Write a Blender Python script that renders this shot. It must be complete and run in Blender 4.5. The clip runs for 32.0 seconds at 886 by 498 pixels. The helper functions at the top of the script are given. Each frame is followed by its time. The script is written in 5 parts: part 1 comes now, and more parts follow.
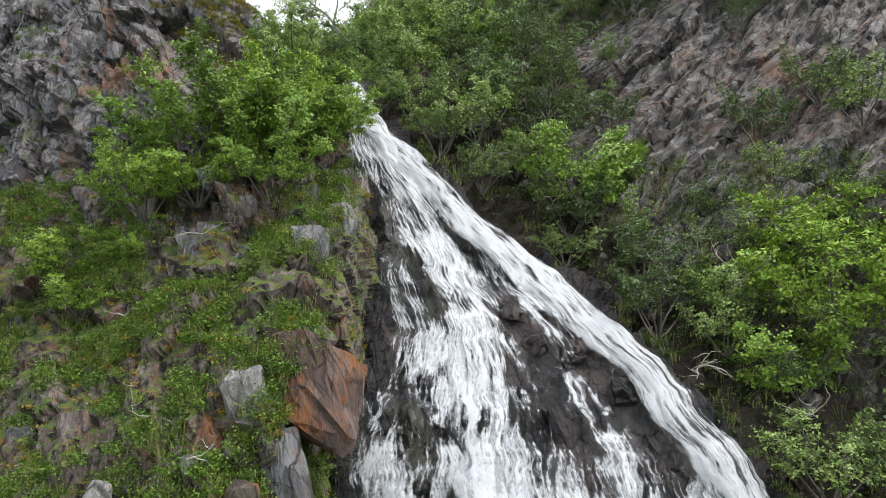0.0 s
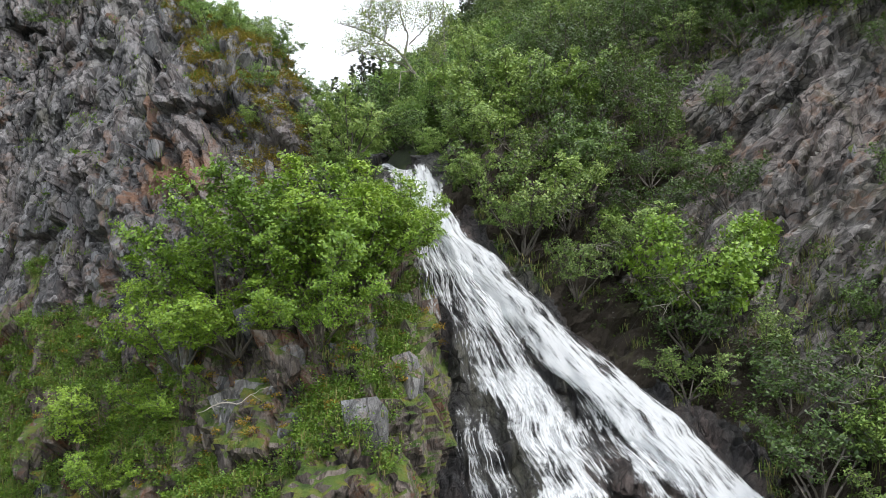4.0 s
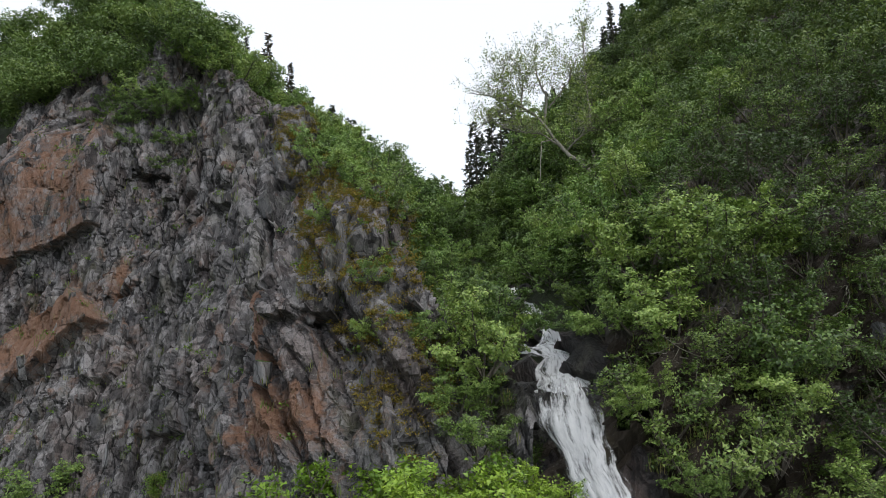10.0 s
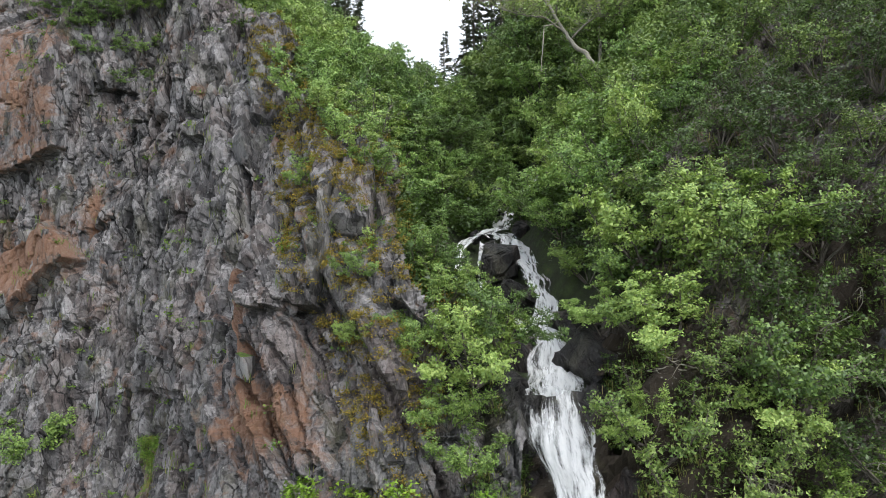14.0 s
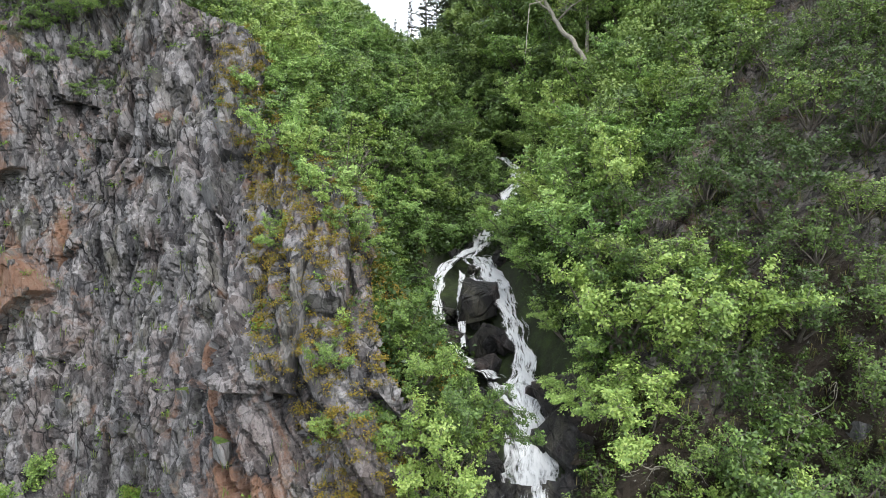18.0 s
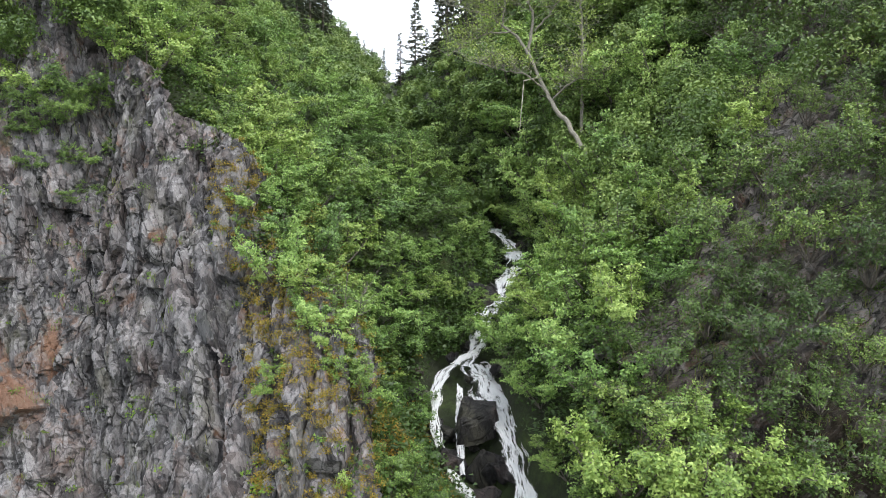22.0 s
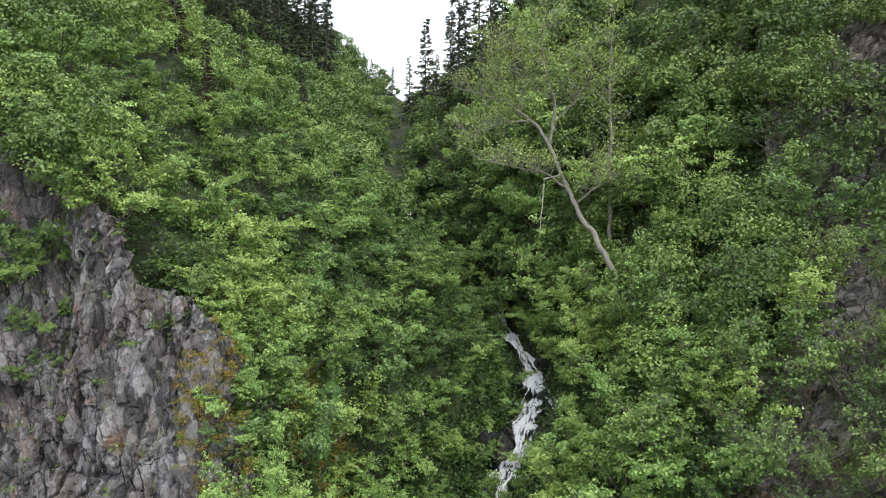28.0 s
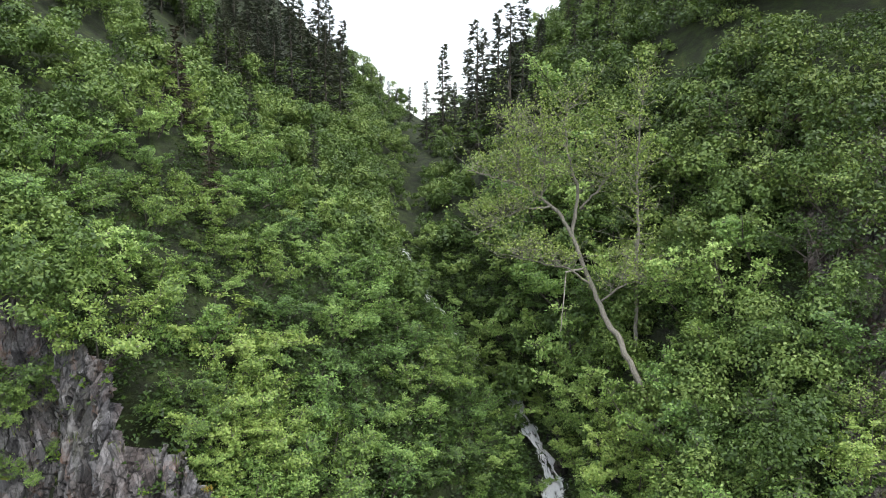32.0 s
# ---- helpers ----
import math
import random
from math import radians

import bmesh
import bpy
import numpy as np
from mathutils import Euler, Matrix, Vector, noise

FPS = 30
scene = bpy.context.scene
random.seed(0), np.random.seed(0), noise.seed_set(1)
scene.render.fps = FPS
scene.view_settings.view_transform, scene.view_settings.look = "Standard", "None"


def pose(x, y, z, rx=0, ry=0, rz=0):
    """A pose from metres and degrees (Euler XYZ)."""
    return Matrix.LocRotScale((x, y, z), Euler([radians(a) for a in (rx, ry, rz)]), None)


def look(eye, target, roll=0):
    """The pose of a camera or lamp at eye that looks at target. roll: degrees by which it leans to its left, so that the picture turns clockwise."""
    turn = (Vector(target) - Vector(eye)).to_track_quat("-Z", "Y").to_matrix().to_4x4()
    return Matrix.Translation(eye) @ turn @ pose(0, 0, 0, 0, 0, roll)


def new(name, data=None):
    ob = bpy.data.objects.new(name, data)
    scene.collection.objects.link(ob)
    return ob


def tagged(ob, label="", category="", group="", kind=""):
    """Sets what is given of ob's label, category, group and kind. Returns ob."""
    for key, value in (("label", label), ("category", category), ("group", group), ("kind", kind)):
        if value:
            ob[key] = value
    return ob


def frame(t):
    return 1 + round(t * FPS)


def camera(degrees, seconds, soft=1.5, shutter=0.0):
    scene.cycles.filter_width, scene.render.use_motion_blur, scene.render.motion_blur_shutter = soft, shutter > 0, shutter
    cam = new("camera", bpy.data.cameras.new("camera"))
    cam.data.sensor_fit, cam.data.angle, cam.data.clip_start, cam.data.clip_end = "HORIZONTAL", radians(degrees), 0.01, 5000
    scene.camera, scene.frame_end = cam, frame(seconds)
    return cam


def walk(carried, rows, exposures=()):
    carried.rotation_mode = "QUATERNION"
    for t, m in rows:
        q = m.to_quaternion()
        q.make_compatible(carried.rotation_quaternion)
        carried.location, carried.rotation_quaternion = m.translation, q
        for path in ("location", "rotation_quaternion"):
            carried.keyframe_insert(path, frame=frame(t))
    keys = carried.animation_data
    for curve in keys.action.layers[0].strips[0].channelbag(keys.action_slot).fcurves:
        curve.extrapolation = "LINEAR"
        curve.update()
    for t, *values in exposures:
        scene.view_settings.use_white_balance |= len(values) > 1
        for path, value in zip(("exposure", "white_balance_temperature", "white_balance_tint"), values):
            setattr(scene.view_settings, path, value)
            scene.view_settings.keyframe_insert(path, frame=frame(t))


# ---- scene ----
cam = camera(64.6, 32.0, soft=0.5)
METRES, EYE, TILT, LEAN, TURN = 40.0, 8.0, 16.7, 0.0, 0.0
ROWS = [
    (0.0, 0.0, 0.0, 0.0, -0.0, 0.0, -0.0),
    (0.5, -0.0003, 0.0106, 0.0126, 0.66, -0.02, 0.2),
    (1.0, 0.0001, 0.0212, 0.0229, 1.76, -0.01, 0.55),
    (1.5, 0.0003, 0.0319, 0.0324, 2.33, -0.01, 0.75),
    (2.0, 0.0003, 0.0427, 0.0408, 3.0, -0.0, 0.96),
    (2.5, 0.0003, 0.0548, 0.0494, 4.06, -0.0, 1.35),
    (3.0, 0.0013, 0.0678, 0.0613, 5.15, -0.03, 1.69),
    (3.5, 0.0022, 0.0805, 0.0731, 5.97, -0.02, 1.95),
    (5.5, 0.0018, 0.1273, 0.1172, 11.67, 0.23, 3.77),
    (6.0, 0.0018, 0.1389, 0.1287, 13.02, 0.29, 4.2),
    (6.5, 0.0013, 0.1502, 0.1406, 14.27, 0.38, 4.6),
    (7.0, 0.0006, 0.1612, 0.1531, 15.51, 0.47, 5.0),
    (7.5, 0.0001, 0.1716, 0.1663, 16.77, 0.56, 5.4),
    (8.0, -0.001, 0.1816, 0.1796, 17.6, 0.63, 5.64),
    (8.5, -0.0023, 0.1902, 0.1934, 18.13, 0.73, 5.77),
    (9.0, -0.0017, 0.1956, 0.2078, 18.76, 0.79, 5.96),
    (9.5, -0.0017, 0.1992, 0.2218, 19.35, 0.87, 6.1),
    (10.0, -0.0018, 0.2028, 0.2358, 19.66, 0.52, 6.15),
    (10.5, -0.002, 0.2075, 0.2496, 19.66, -0.58, 6.1),
    (11.0, -0.0024, 0.2132, 0.2637, 19.62, -1.96, 6.05),
    (11.5, -0.0027, 0.2191, 0.2774, 19.57, -3.73, 6.01),
    (12.0, -0.0027, 0.2254, 0.2903, 19.52, -5.61, 5.98),
    (12.5, -0.0027, 0.2318, 0.303, 19.48, -7.63, 5.95),
    (13.0, -0.0026, 0.2388, 0.3152, 19.49, -9.63, 5.93),
    (13.5, -0.0032, 0.2454, 0.3264, 19.45, -11.58, 5.9),
    (14.0, -0.0034, 0.2522, 0.338, 19.35, -13.65, 5.87),
    (14.5, -0.0033, 0.259, 0.3501, 19.27, -15.69, 5.87),
    (16.5, -0.0038, 0.286, 0.4018, 18.99, -21.19, 5.68),
    (17.0, -0.0038, 0.2903, 0.4156, 18.68, -21.23, 5.58),
    (17.5, -0.0038, 0.2946, 0.4289, 18.13, -21.27, 5.43),
    (18.0, -0.0042, 0.2991, 0.4433, 18.04, -21.3, 5.41),
    (18.5, -0.0045, 0.3035, 0.4565, 18.03, -21.27, 5.39),
    (19.0, -0.0052, 0.3072, 0.4689, 18.04, -21.28, 5.38),
    (19.5, -0.0072, 0.3106, 0.4813, 18.02, -21.29, 5.36),
    (20.0, -0.0097, 0.3142, 0.4943, 18.02, -21.3, 5.34),
    (20.5, -0.0122, 0.3193, 0.5057, 18.01, -21.29, 5.32),
    (21.0, -0.015, 0.3261, 0.516, 18.0, -21.27, 5.32),
    (21.5, -0.0175, 0.3332, 0.5277, 17.74, -21.32, 5.24),
    (22.0, -0.0197, 0.3406, 0.5396, 16.96, -21.38, 4.98),
    (22.5, -0.0217, 0.3485, 0.5518, 16.58, -21.42, 4.87),
    (23.0, -0.0228, 0.3565, 0.5636, 16.6, -21.44, 4.89),
    (23.5, -0.0239, 0.3652, 0.5765, 16.61, -21.43, 4.91),
    (24.0, -0.0258, 0.3749, 0.5898, 16.58, -21.43, 4.89),
    (24.5, -0.0277, 0.3854, 0.6025, 16.61, -18.47, 4.9),
    (25.0, -0.0304, 0.3958, 0.6153, 16.57, -18.51, 4.89),
    (25.5, -0.0323, 0.407, 0.6264, 16.62, -18.48, 4.93),
    (27.5, -0.0477, 0.4711, 0.6543, 17.51, -23.09, 5.13),
    (28.0, -0.0536, 0.4932, 0.6598, 17.89, -23.03, 5.27),
    (28.5, -0.0585, 0.5145, 0.6686, 18.43, -23.02, 5.44),
    (29.0, -0.0624, 0.5338, 0.6793, 18.79, -22.99, 5.54),
    (29.5, -0.0658, 0.5511, 0.6902, 18.76, -23.01, 5.51),
    (30.0, -0.0682, 0.5632, 0.7024, 18.79, -23.19, 5.5),
    (30.5, -0.0686, 0.5695, 0.7152, 18.95, -23.64, 5.53),
    (31.0, -0.0686, 0.5738, 0.7281, 19.11, -23.84, 5.57),
    (31.5, -0.0693, 0.5791, 0.7415, 19.25, -23.87, 5.62),
    (32.0, -0.0703, 0.586, 0.7544, 19.39, -23.89, 5.67),
]
walk(cam, [(t, pose(0, 0, EYE, TILT, LEAN, TURN) @ pose(METRES * x, METRES * y, METRES * z, 90 + pitch, roll, yaw)) for t, x, y, z, yaw, pitch, roll in ROWS],
     [(0.0, 0.72), (6.0, 0.64), (9.0, -0.12), (10.5, -0.1), (12.0, 0.08), (13.0, 0.36), (16.5, 0.87), (19.0, 0.88), (23.6, 0.83), (25.0, 0.24), (28.0, 0.66), (32.0, 0.54)])

# ---- world and light: a white overcast sky, soft light from high up ----
world = bpy.data.worlds.new("overcast_sky")
scene.world = world
world.use_nodes = True
wn, wl = world.node_tree.nodes, world.node_tree.links
wn.clear()
sky = wn.new("ShaderNodeTexSky")
sky.sky_type = "NISHITA"
sky.sun_disc = False
sky.sun_elevation, sky.sun_rotation = radians(52), radians(130)
bg_sky, bg_cloud = wn.new("ShaderNodeBackground"), wn.new("ShaderNodeBackground")
wl.new(sky.outputs[0], bg_sky.inputs[0])
bg_sky.inputs[1].default_value = 0.05
bg_cloud.inputs[0].default_value = (0.95, 0.975, 1.0, 1)
bg_cloud.inputs[1].default_value = 1.08
add, wout = wn.new("ShaderNodeAddShader"), wn.new("ShaderNodeOutputWorld")
wl.new(bg_sky.outputs[0], add.inputs[0])
wl.new(bg_cloud.outputs[0], add.inputs[1])
wl.new(add.outputs[0], wout.inputs[0])
sun = new("sun", bpy.data.lights.new("sun", "SUN"))
sun.data.energy, sun.data.angle, sun.data.color = 1.7, radians(25), (1.0, 0.97, 0.92)
sun.matrix_world = look((37, 4, 80), (-5, 25, 20))

# ---- shape of the land (metres) ----
STREAM_Y = (22.5, 24, 26, 30, 36.3, 40, 43.2, 47, 55, 60, 80, 110, 240)
STREAM_X = (-3.8, -4.7, -6.7, -7.0, -8.2, -8.6, -10.1, -12.4, -19.0, -22.5, -30.0, -41.0, -75.0)
STREAM_Z = (21.0, 23.5, 25.0, 25.7, 27.0, 29.0, 30.7, 32.0, 34.4, 36.6, 41.5, 47.5, 44.0)
BED_Y = (20.5, 22.2, 23.6, 24.5, 26, 27.2, 28.5, 30.2, 32.6, 34.5, 36.3, 37.5, 40, 41.5, 43.3, 46, 49.5, 53, 55, 58, 62, 80)
BED_X = (-1.2, -2.6, -3.7, -4.1, -4.4, -5.0, -6.2, -7.2, -8.2, -8.3, -8.0, -8.3, -7.7, -8.2, -8.2, -10.1, -11.9, -16.9, -19.2, -22.0, -23.6, -30.0)
BED_Z = (18.6, 19.8, 20.6, 21.2, 22.0, 22.3, 22.9, 24.0, 25.2, 25.4, 26.3, 26.7, 27.8, 28.3, 28.6, 29.4, 30.1, 32.6, 34.2, 36.4, 38.2, 42.5)
FACE_Z = (-4, 8, 12, 16, 20, 24, 28, 32, 38, 50)
FACE = {  # distance of the rock face at those heights, column by column
    -45: (18, 22, 23, 24, 25.0, 26, 27.2, 27.6, 30.6, 36),
    -24: (17, 21.5, 22.3, 23.0, 24.2, 26.2, 27.1, 27.0, 29.6, 35),
    -18: (16, 20.5, 21.5, 22.7, 24.2, 25.6, 26.5, 27.6, 31, 38),
    -14: (15, 19, 20, 21, 22.2, 23.6, 25.4, 28.4, 34, 44),
    -10.5: (15, 18, 18.8, 19.6, 20.7, 21.8, 26, 30, 37, 48),
    -7: (15, 17.5, 18.3, 19.2, 20.4, 22.4, 27, 32, 40, 52),
    -4.3: (14.5, 17, 18.3, 19.8, 22.4, 25.6, 30, 35, 42, 54),
    -1: (14, 16.8, 18.3, 20.3, 22.6, 25.3, 29.0, 34, 42, 54),
    3: (13, 16.6, 19.3, 22, 24, 26.6, 29.5, 33, 41, 53),
    6.5: (13, 16.4, 19.4, 22.3, 24.3, 26.5, 29, 32, 40, 52),
    11: (12, 16.5, 19, 21.4, 23.2, 25, 27, 30, 37, 48),
    20: (8, 14, 16, 18, 20, 22, 25, 29, 36, 46),
    40: (2, 10, 12, 14, 16, 18, 22, 27, 34, 44),
}
FACE_X = np.array(sorted(FACE), float)
FACE_Y = np.array([FACE[k] for k in sorted(FACE)], float)


def face(x, z):
    """Distance y of the rock face at x and height z."""
    x, z = np.broadcast_arrays(np.asarray(x, float), np.asarray(z, float))
    rows = np.stack([np.interp(z, FACE_Z, r) for r in FACE_Y])
    i = np.clip(np.searchsorted(FACE_X, x) - 1, 0, len(FACE_X) - 2)
    f = np.clip((x - FACE_X[i]) / (FACE_X[i + 1] - FACE_X[i]), 0, 1)
    f = f * f * (3 - 2 * f) * 0.5 + f * 0.5
    a = np.take_along_axis(rows, i[None], 0)[0]
    b = np.take_along_axis(rows, (i + 1)[None], 0)[0]
    return a + (b - a) * f


def hillside(x, y):
    """Height of the ground above the cliffs, a steep V."""
    x, y = np.broadcast_arrays(np.asarray(x, float), np.asarray(y, float))
    d = x - np.interp(y, STREAM_Y, STREAM_X)
    z = np.interp(y, STREAM_Y, STREAM_Z)
    a = np.abs(d)
    left = np.interp(a, (0, 0.8, 12, 20, 40, 90), (0, 0.15, 9.6, 17.3, 35, 60))
    left = left * np.interp(y, (34, 40, 50, 58), (1, 0.88, 0.88, 1))
    right = np.interp(a, (0, 0.9, 3, 9, 22, 60, 90), (0, 0.1, 0.8, 5.8, 18.5, 40, 50))
    return z + np.where(d < 0, left, right) * np.interp(y, (100, 118, 200), (1, 0.75, 0.2))


def bed_x(y):
    return np.interp(y, BED_Y, BED_X)


def valley(x, y):
    """The hillside with the gully that the stream has cut into it."""
    x, y = np.broadcast_arrays(np.asarray(x, float), np.asarray(y, float))
    d = x - bed_x(y)
    left = np.interp(-d, (0, 1.2, 2.4, 4, 6, 9, 30), (0, 0.15, 1.0, 2.9, 6.5, 14, 70))
    broad = np.interp(-d, (0, 2.2, 3.5, 4.6, 6.2, 9, 30), (0, 0.15, 0.9, 2.6, 6.5, 14, 70))
    bank = np.where(d < 0, left + (broad - left) * np.interp(y, (26.5, 28.5, 32.5, 34), (0, 1, 1, 0)), np.interp(d, (0, 0.9, 1.7, 3, 5, 8, 30), (0, 0.1, 1.2, 2.6, 5.2, 12, 60)))
    return np.minimum(hillside(x, y), np.interp(y, BED_Y, BED_Z) + bank)


def face_height(x, y):
    """The height at which the rock face reaches y, the inverse of face()."""
    zs = np.linspace(-4, 50, 109)
    x, y = np.broadcast_arrays(np.asarray(x, float), np.asarray(y, float))
    out = np.full(x.shape, -4.0)
    for z0, z1 in zip(zs[:-1], zs[1:]):
        y0, y1 = face(x, z0), face(x, z1)
        inside = (y >= y0) & (y < y1)
        out = np.where(inside, z0 + (z1 - z0) * (y - y0) / np.maximum(y1 - y0, 1e-6), out)
    out = np.where(y >= face(x, 50.0), 50 + (y - face(x, 50.0)) * 0.9, out)
    return out


# ---- tools: noise, meshes, parts ----
def frac(a):
    return a - np.floor(a)


def rnd(i, j, seed):
    return frac(np.sin(i * 127.1 + j * 311.7 + seed * 74.7) * 43758.5453)


def smooth_noise(u, v, seed=0):
    i, j = np.floor(u), np.floor(v)
    a, b = u - i, v - j
    a, b = a * a * (3 - 2 * a), b * b * (3 - 2 * b)
    top = rnd(i, j, seed) * (1 - a) + rnd(i + 1, j, seed) * a
    low = rnd(i, j + 1, seed) * (1 - a) + rnd(i + 1, j + 1, seed) * a
    return top * (1 - b) + low * b - 0.5


def fbm(u, v, seed=0, octaves=4):
    return sum(smooth_noise(u * 2 ** k, v * 2 ** k, seed + k) * 0.5 ** k for k in range(octaves))


def blocks(u, v, size, aspect=1.6, lean=0.0, seed=0, tilt=0.9, crack=0.35):
    """Relief of jointed rock: each cell of broken stone has its own height and its own tilt, with a crack between."""
    p, q = (u + lean * v) / size, v / (size * aspect)
    i, j = np.floor(p), np.floor(q)
    best = np.full(p.shape, 9.0)
    second = np.full(p.shape, 9.0)
    ci, cj, cu, cv = (np.zeros(p.shape) for _ in range(4))
    for di in (-1, 0, 1):
        for dj in (-1, 0, 1):
            a, b = i + di, j + dj
            x, y = a + rnd(a, b, seed), b + rnd(a, b, seed + 5)
            d = np.abs(p - x) + np.abs(q - y) * 0.8 + 0.25 * np.hypot(p - x, q - y)
            near = d < best
            second = np.where(near, best, np.minimum(second, d))
            ci, cj = np.where(near, a, ci), np.where(near, b, cj)
            cu, cv = np.where(near, p - x, cu), np.where(near, q - y, cv)
            best = np.where(near, d, best)
    h = rnd(ci, cj, seed + 9) - 0.5
    h = h + tilt * ((rnd(ci, cj, seed + 11) - 0.5) * cu + (rnd(ci, cj, seed + 13) - 0.65) * cv)
    return h - crack * np.exp(-(second - best) / 0.07)


def mesh_of(name, verts, quads, material, uv=None, smooth=False):
    me = bpy.data.meshes.new(name)
    verts, quads = np.asarray(verts, np.float32), np.asarray(quads, np.int32)
    k = quads.shape[1]
    me.vertices.add(len(verts))
    me.vertices.foreach_set("co", verts.ravel())
    me.loops.add(quads.size)
    me.loops.foreach_set("vertex_index", quads.ravel())
    me.polygons.add(len(quads))
    me.polygons.foreach_set("loop_start", np.arange(0, quads.size, k, dtype=np.int32))
    if uv is not None:
        layer = me.uv_layers.new(name="UVMap")
        layer.data.foreach_set("uv", np.asarray(uv, np.float32)[quads.ravel()].ravel())
    me.polygons.foreach_set("use_smooth", np.full(len(quads), smooth))
    me.update(calc_edges=True)
    if material:
        me.materials.append(material)
    return me


def grid_quads(nu, nv):
    i = np.arange(nu * nv).reshape(nv, nu)
    return np.stack([i[:-1, :-1], i[:-1, 1:], i[1:, 1:], i[1:, :-1]], -1).reshape(-1, 4)


def pushed(P, d):
    """A grid of points (rows, columns, xyz), pushed out along its own normals by d."""
    n = np.cross(np.gradient(P, axis=1), np.gradient(P, axis=0))
    n /= np.maximum(np.linalg.norm(n, axis=-1, keepdims=True), 1e-9)
    return P + n * d[..., None]


def part(name, me, parent, label=""):
    ob = new(name, me)
    ob.parent = parent
    return tagged(ob, label)


def thing(name, label, category, group="", kind="", at=None):
    ob = tagged(new(name), label, category, group, kind)
    ob.empty_display_size = 0.2
    if at is not None:
        ob.matrix_basis = at
    return ob


def tube(points, radii, sides=6):
    """Verts and quads of a tapering branch."""
    P = np.asarray(points, float)
    T = np.gradient(P, axis=0)
    T /= np.maximum(np.linalg.norm(T, axis=1, keepdims=True), 1e-9)
    ref = np.where(np.abs(T[:, 2:3]) > 0.9, np.array([[1.0, 0, 0]]), np.array([[0, 0, 1.0]]))
    A = np.cross(T, ref)
    A /= np.maximum(np.linalg.norm(A, axis=1, keepdims=True), 1e-9)
    B = np.cross(T, A)
    ang = np.linspace(0, 2 * np.pi, sides, endpoint=False)
    V = P[:, None] + np.asarray(radii)[:, None, None] * (np.cos(ang)[None, :, None] * A[:, None] + np.sin(ang)[None, :, None] * B[:, None])
    i = np.arange(len(P) * sides).reshape(len(P), sides)
    j = np.roll(i, -1, 1)
    Q = np.stack([i[:-1], j[:-1], j[1:], i[1:]], -1).reshape(-1, 4)
    return V.reshape(-1, 3), Q


def joined(pieces):
    V, Q, n = [], [], 0
    for v, q in pieces:
        V.append(v)
        Q.append(q + n)
        n += len(v)
    return np.concatenate(V), np.concatenate(Q)


def bent(start, heading, length, n, rng, wobble=0.25, lift=0.0):
    """Points along a growing, wandering branch."""
    p, d = np.array(start, float), np.array(heading, float)
    out = [p.copy()]
    for _ in range(n):
        d = d + rng.normal(0, wobble, 3) * 0.5 + np.array([0, 0, lift])
        d /= np.linalg.norm(d)
        p = p + d * length / n
        out.append(p.copy())
    return np.array(out)


def leaves(centres, size, rng, up=0.7, out=None):
    """Small pointed leaf blades, one at each centre: verts and faces."""
    n = len(centres)
    nrm = rng.normal(0, 0.55, (n, 3)) + np.array([0, 0, up])
    if out is not None:
        nrm += out * 0.9
    nrm /= np.linalg.norm(nrm, axis=1, keepdims=True)
    d = rng.normal(0, 1, (n, 3))
    d -= nrm * (d * nrm).sum(1, keepdims=True)
    d /= np.maximum(np.linalg.norm(d, axis=1, keepdims=True), 1e-9)
    s = np.cross(nrm, d)
    L = (size * rng.uniform(0.65, 1.3, n))[:, None]
    W = L * 0.42
    V = np.stack([centres - d * L * 0.45 + s * W * 0.75, centres + d * L * 0.6 - nrm * L * 0.1, centres - d * L * 0.3 - s * W], 1).reshape(-1, 3)
    return V, np.arange(3 * n).reshape(n, 3)

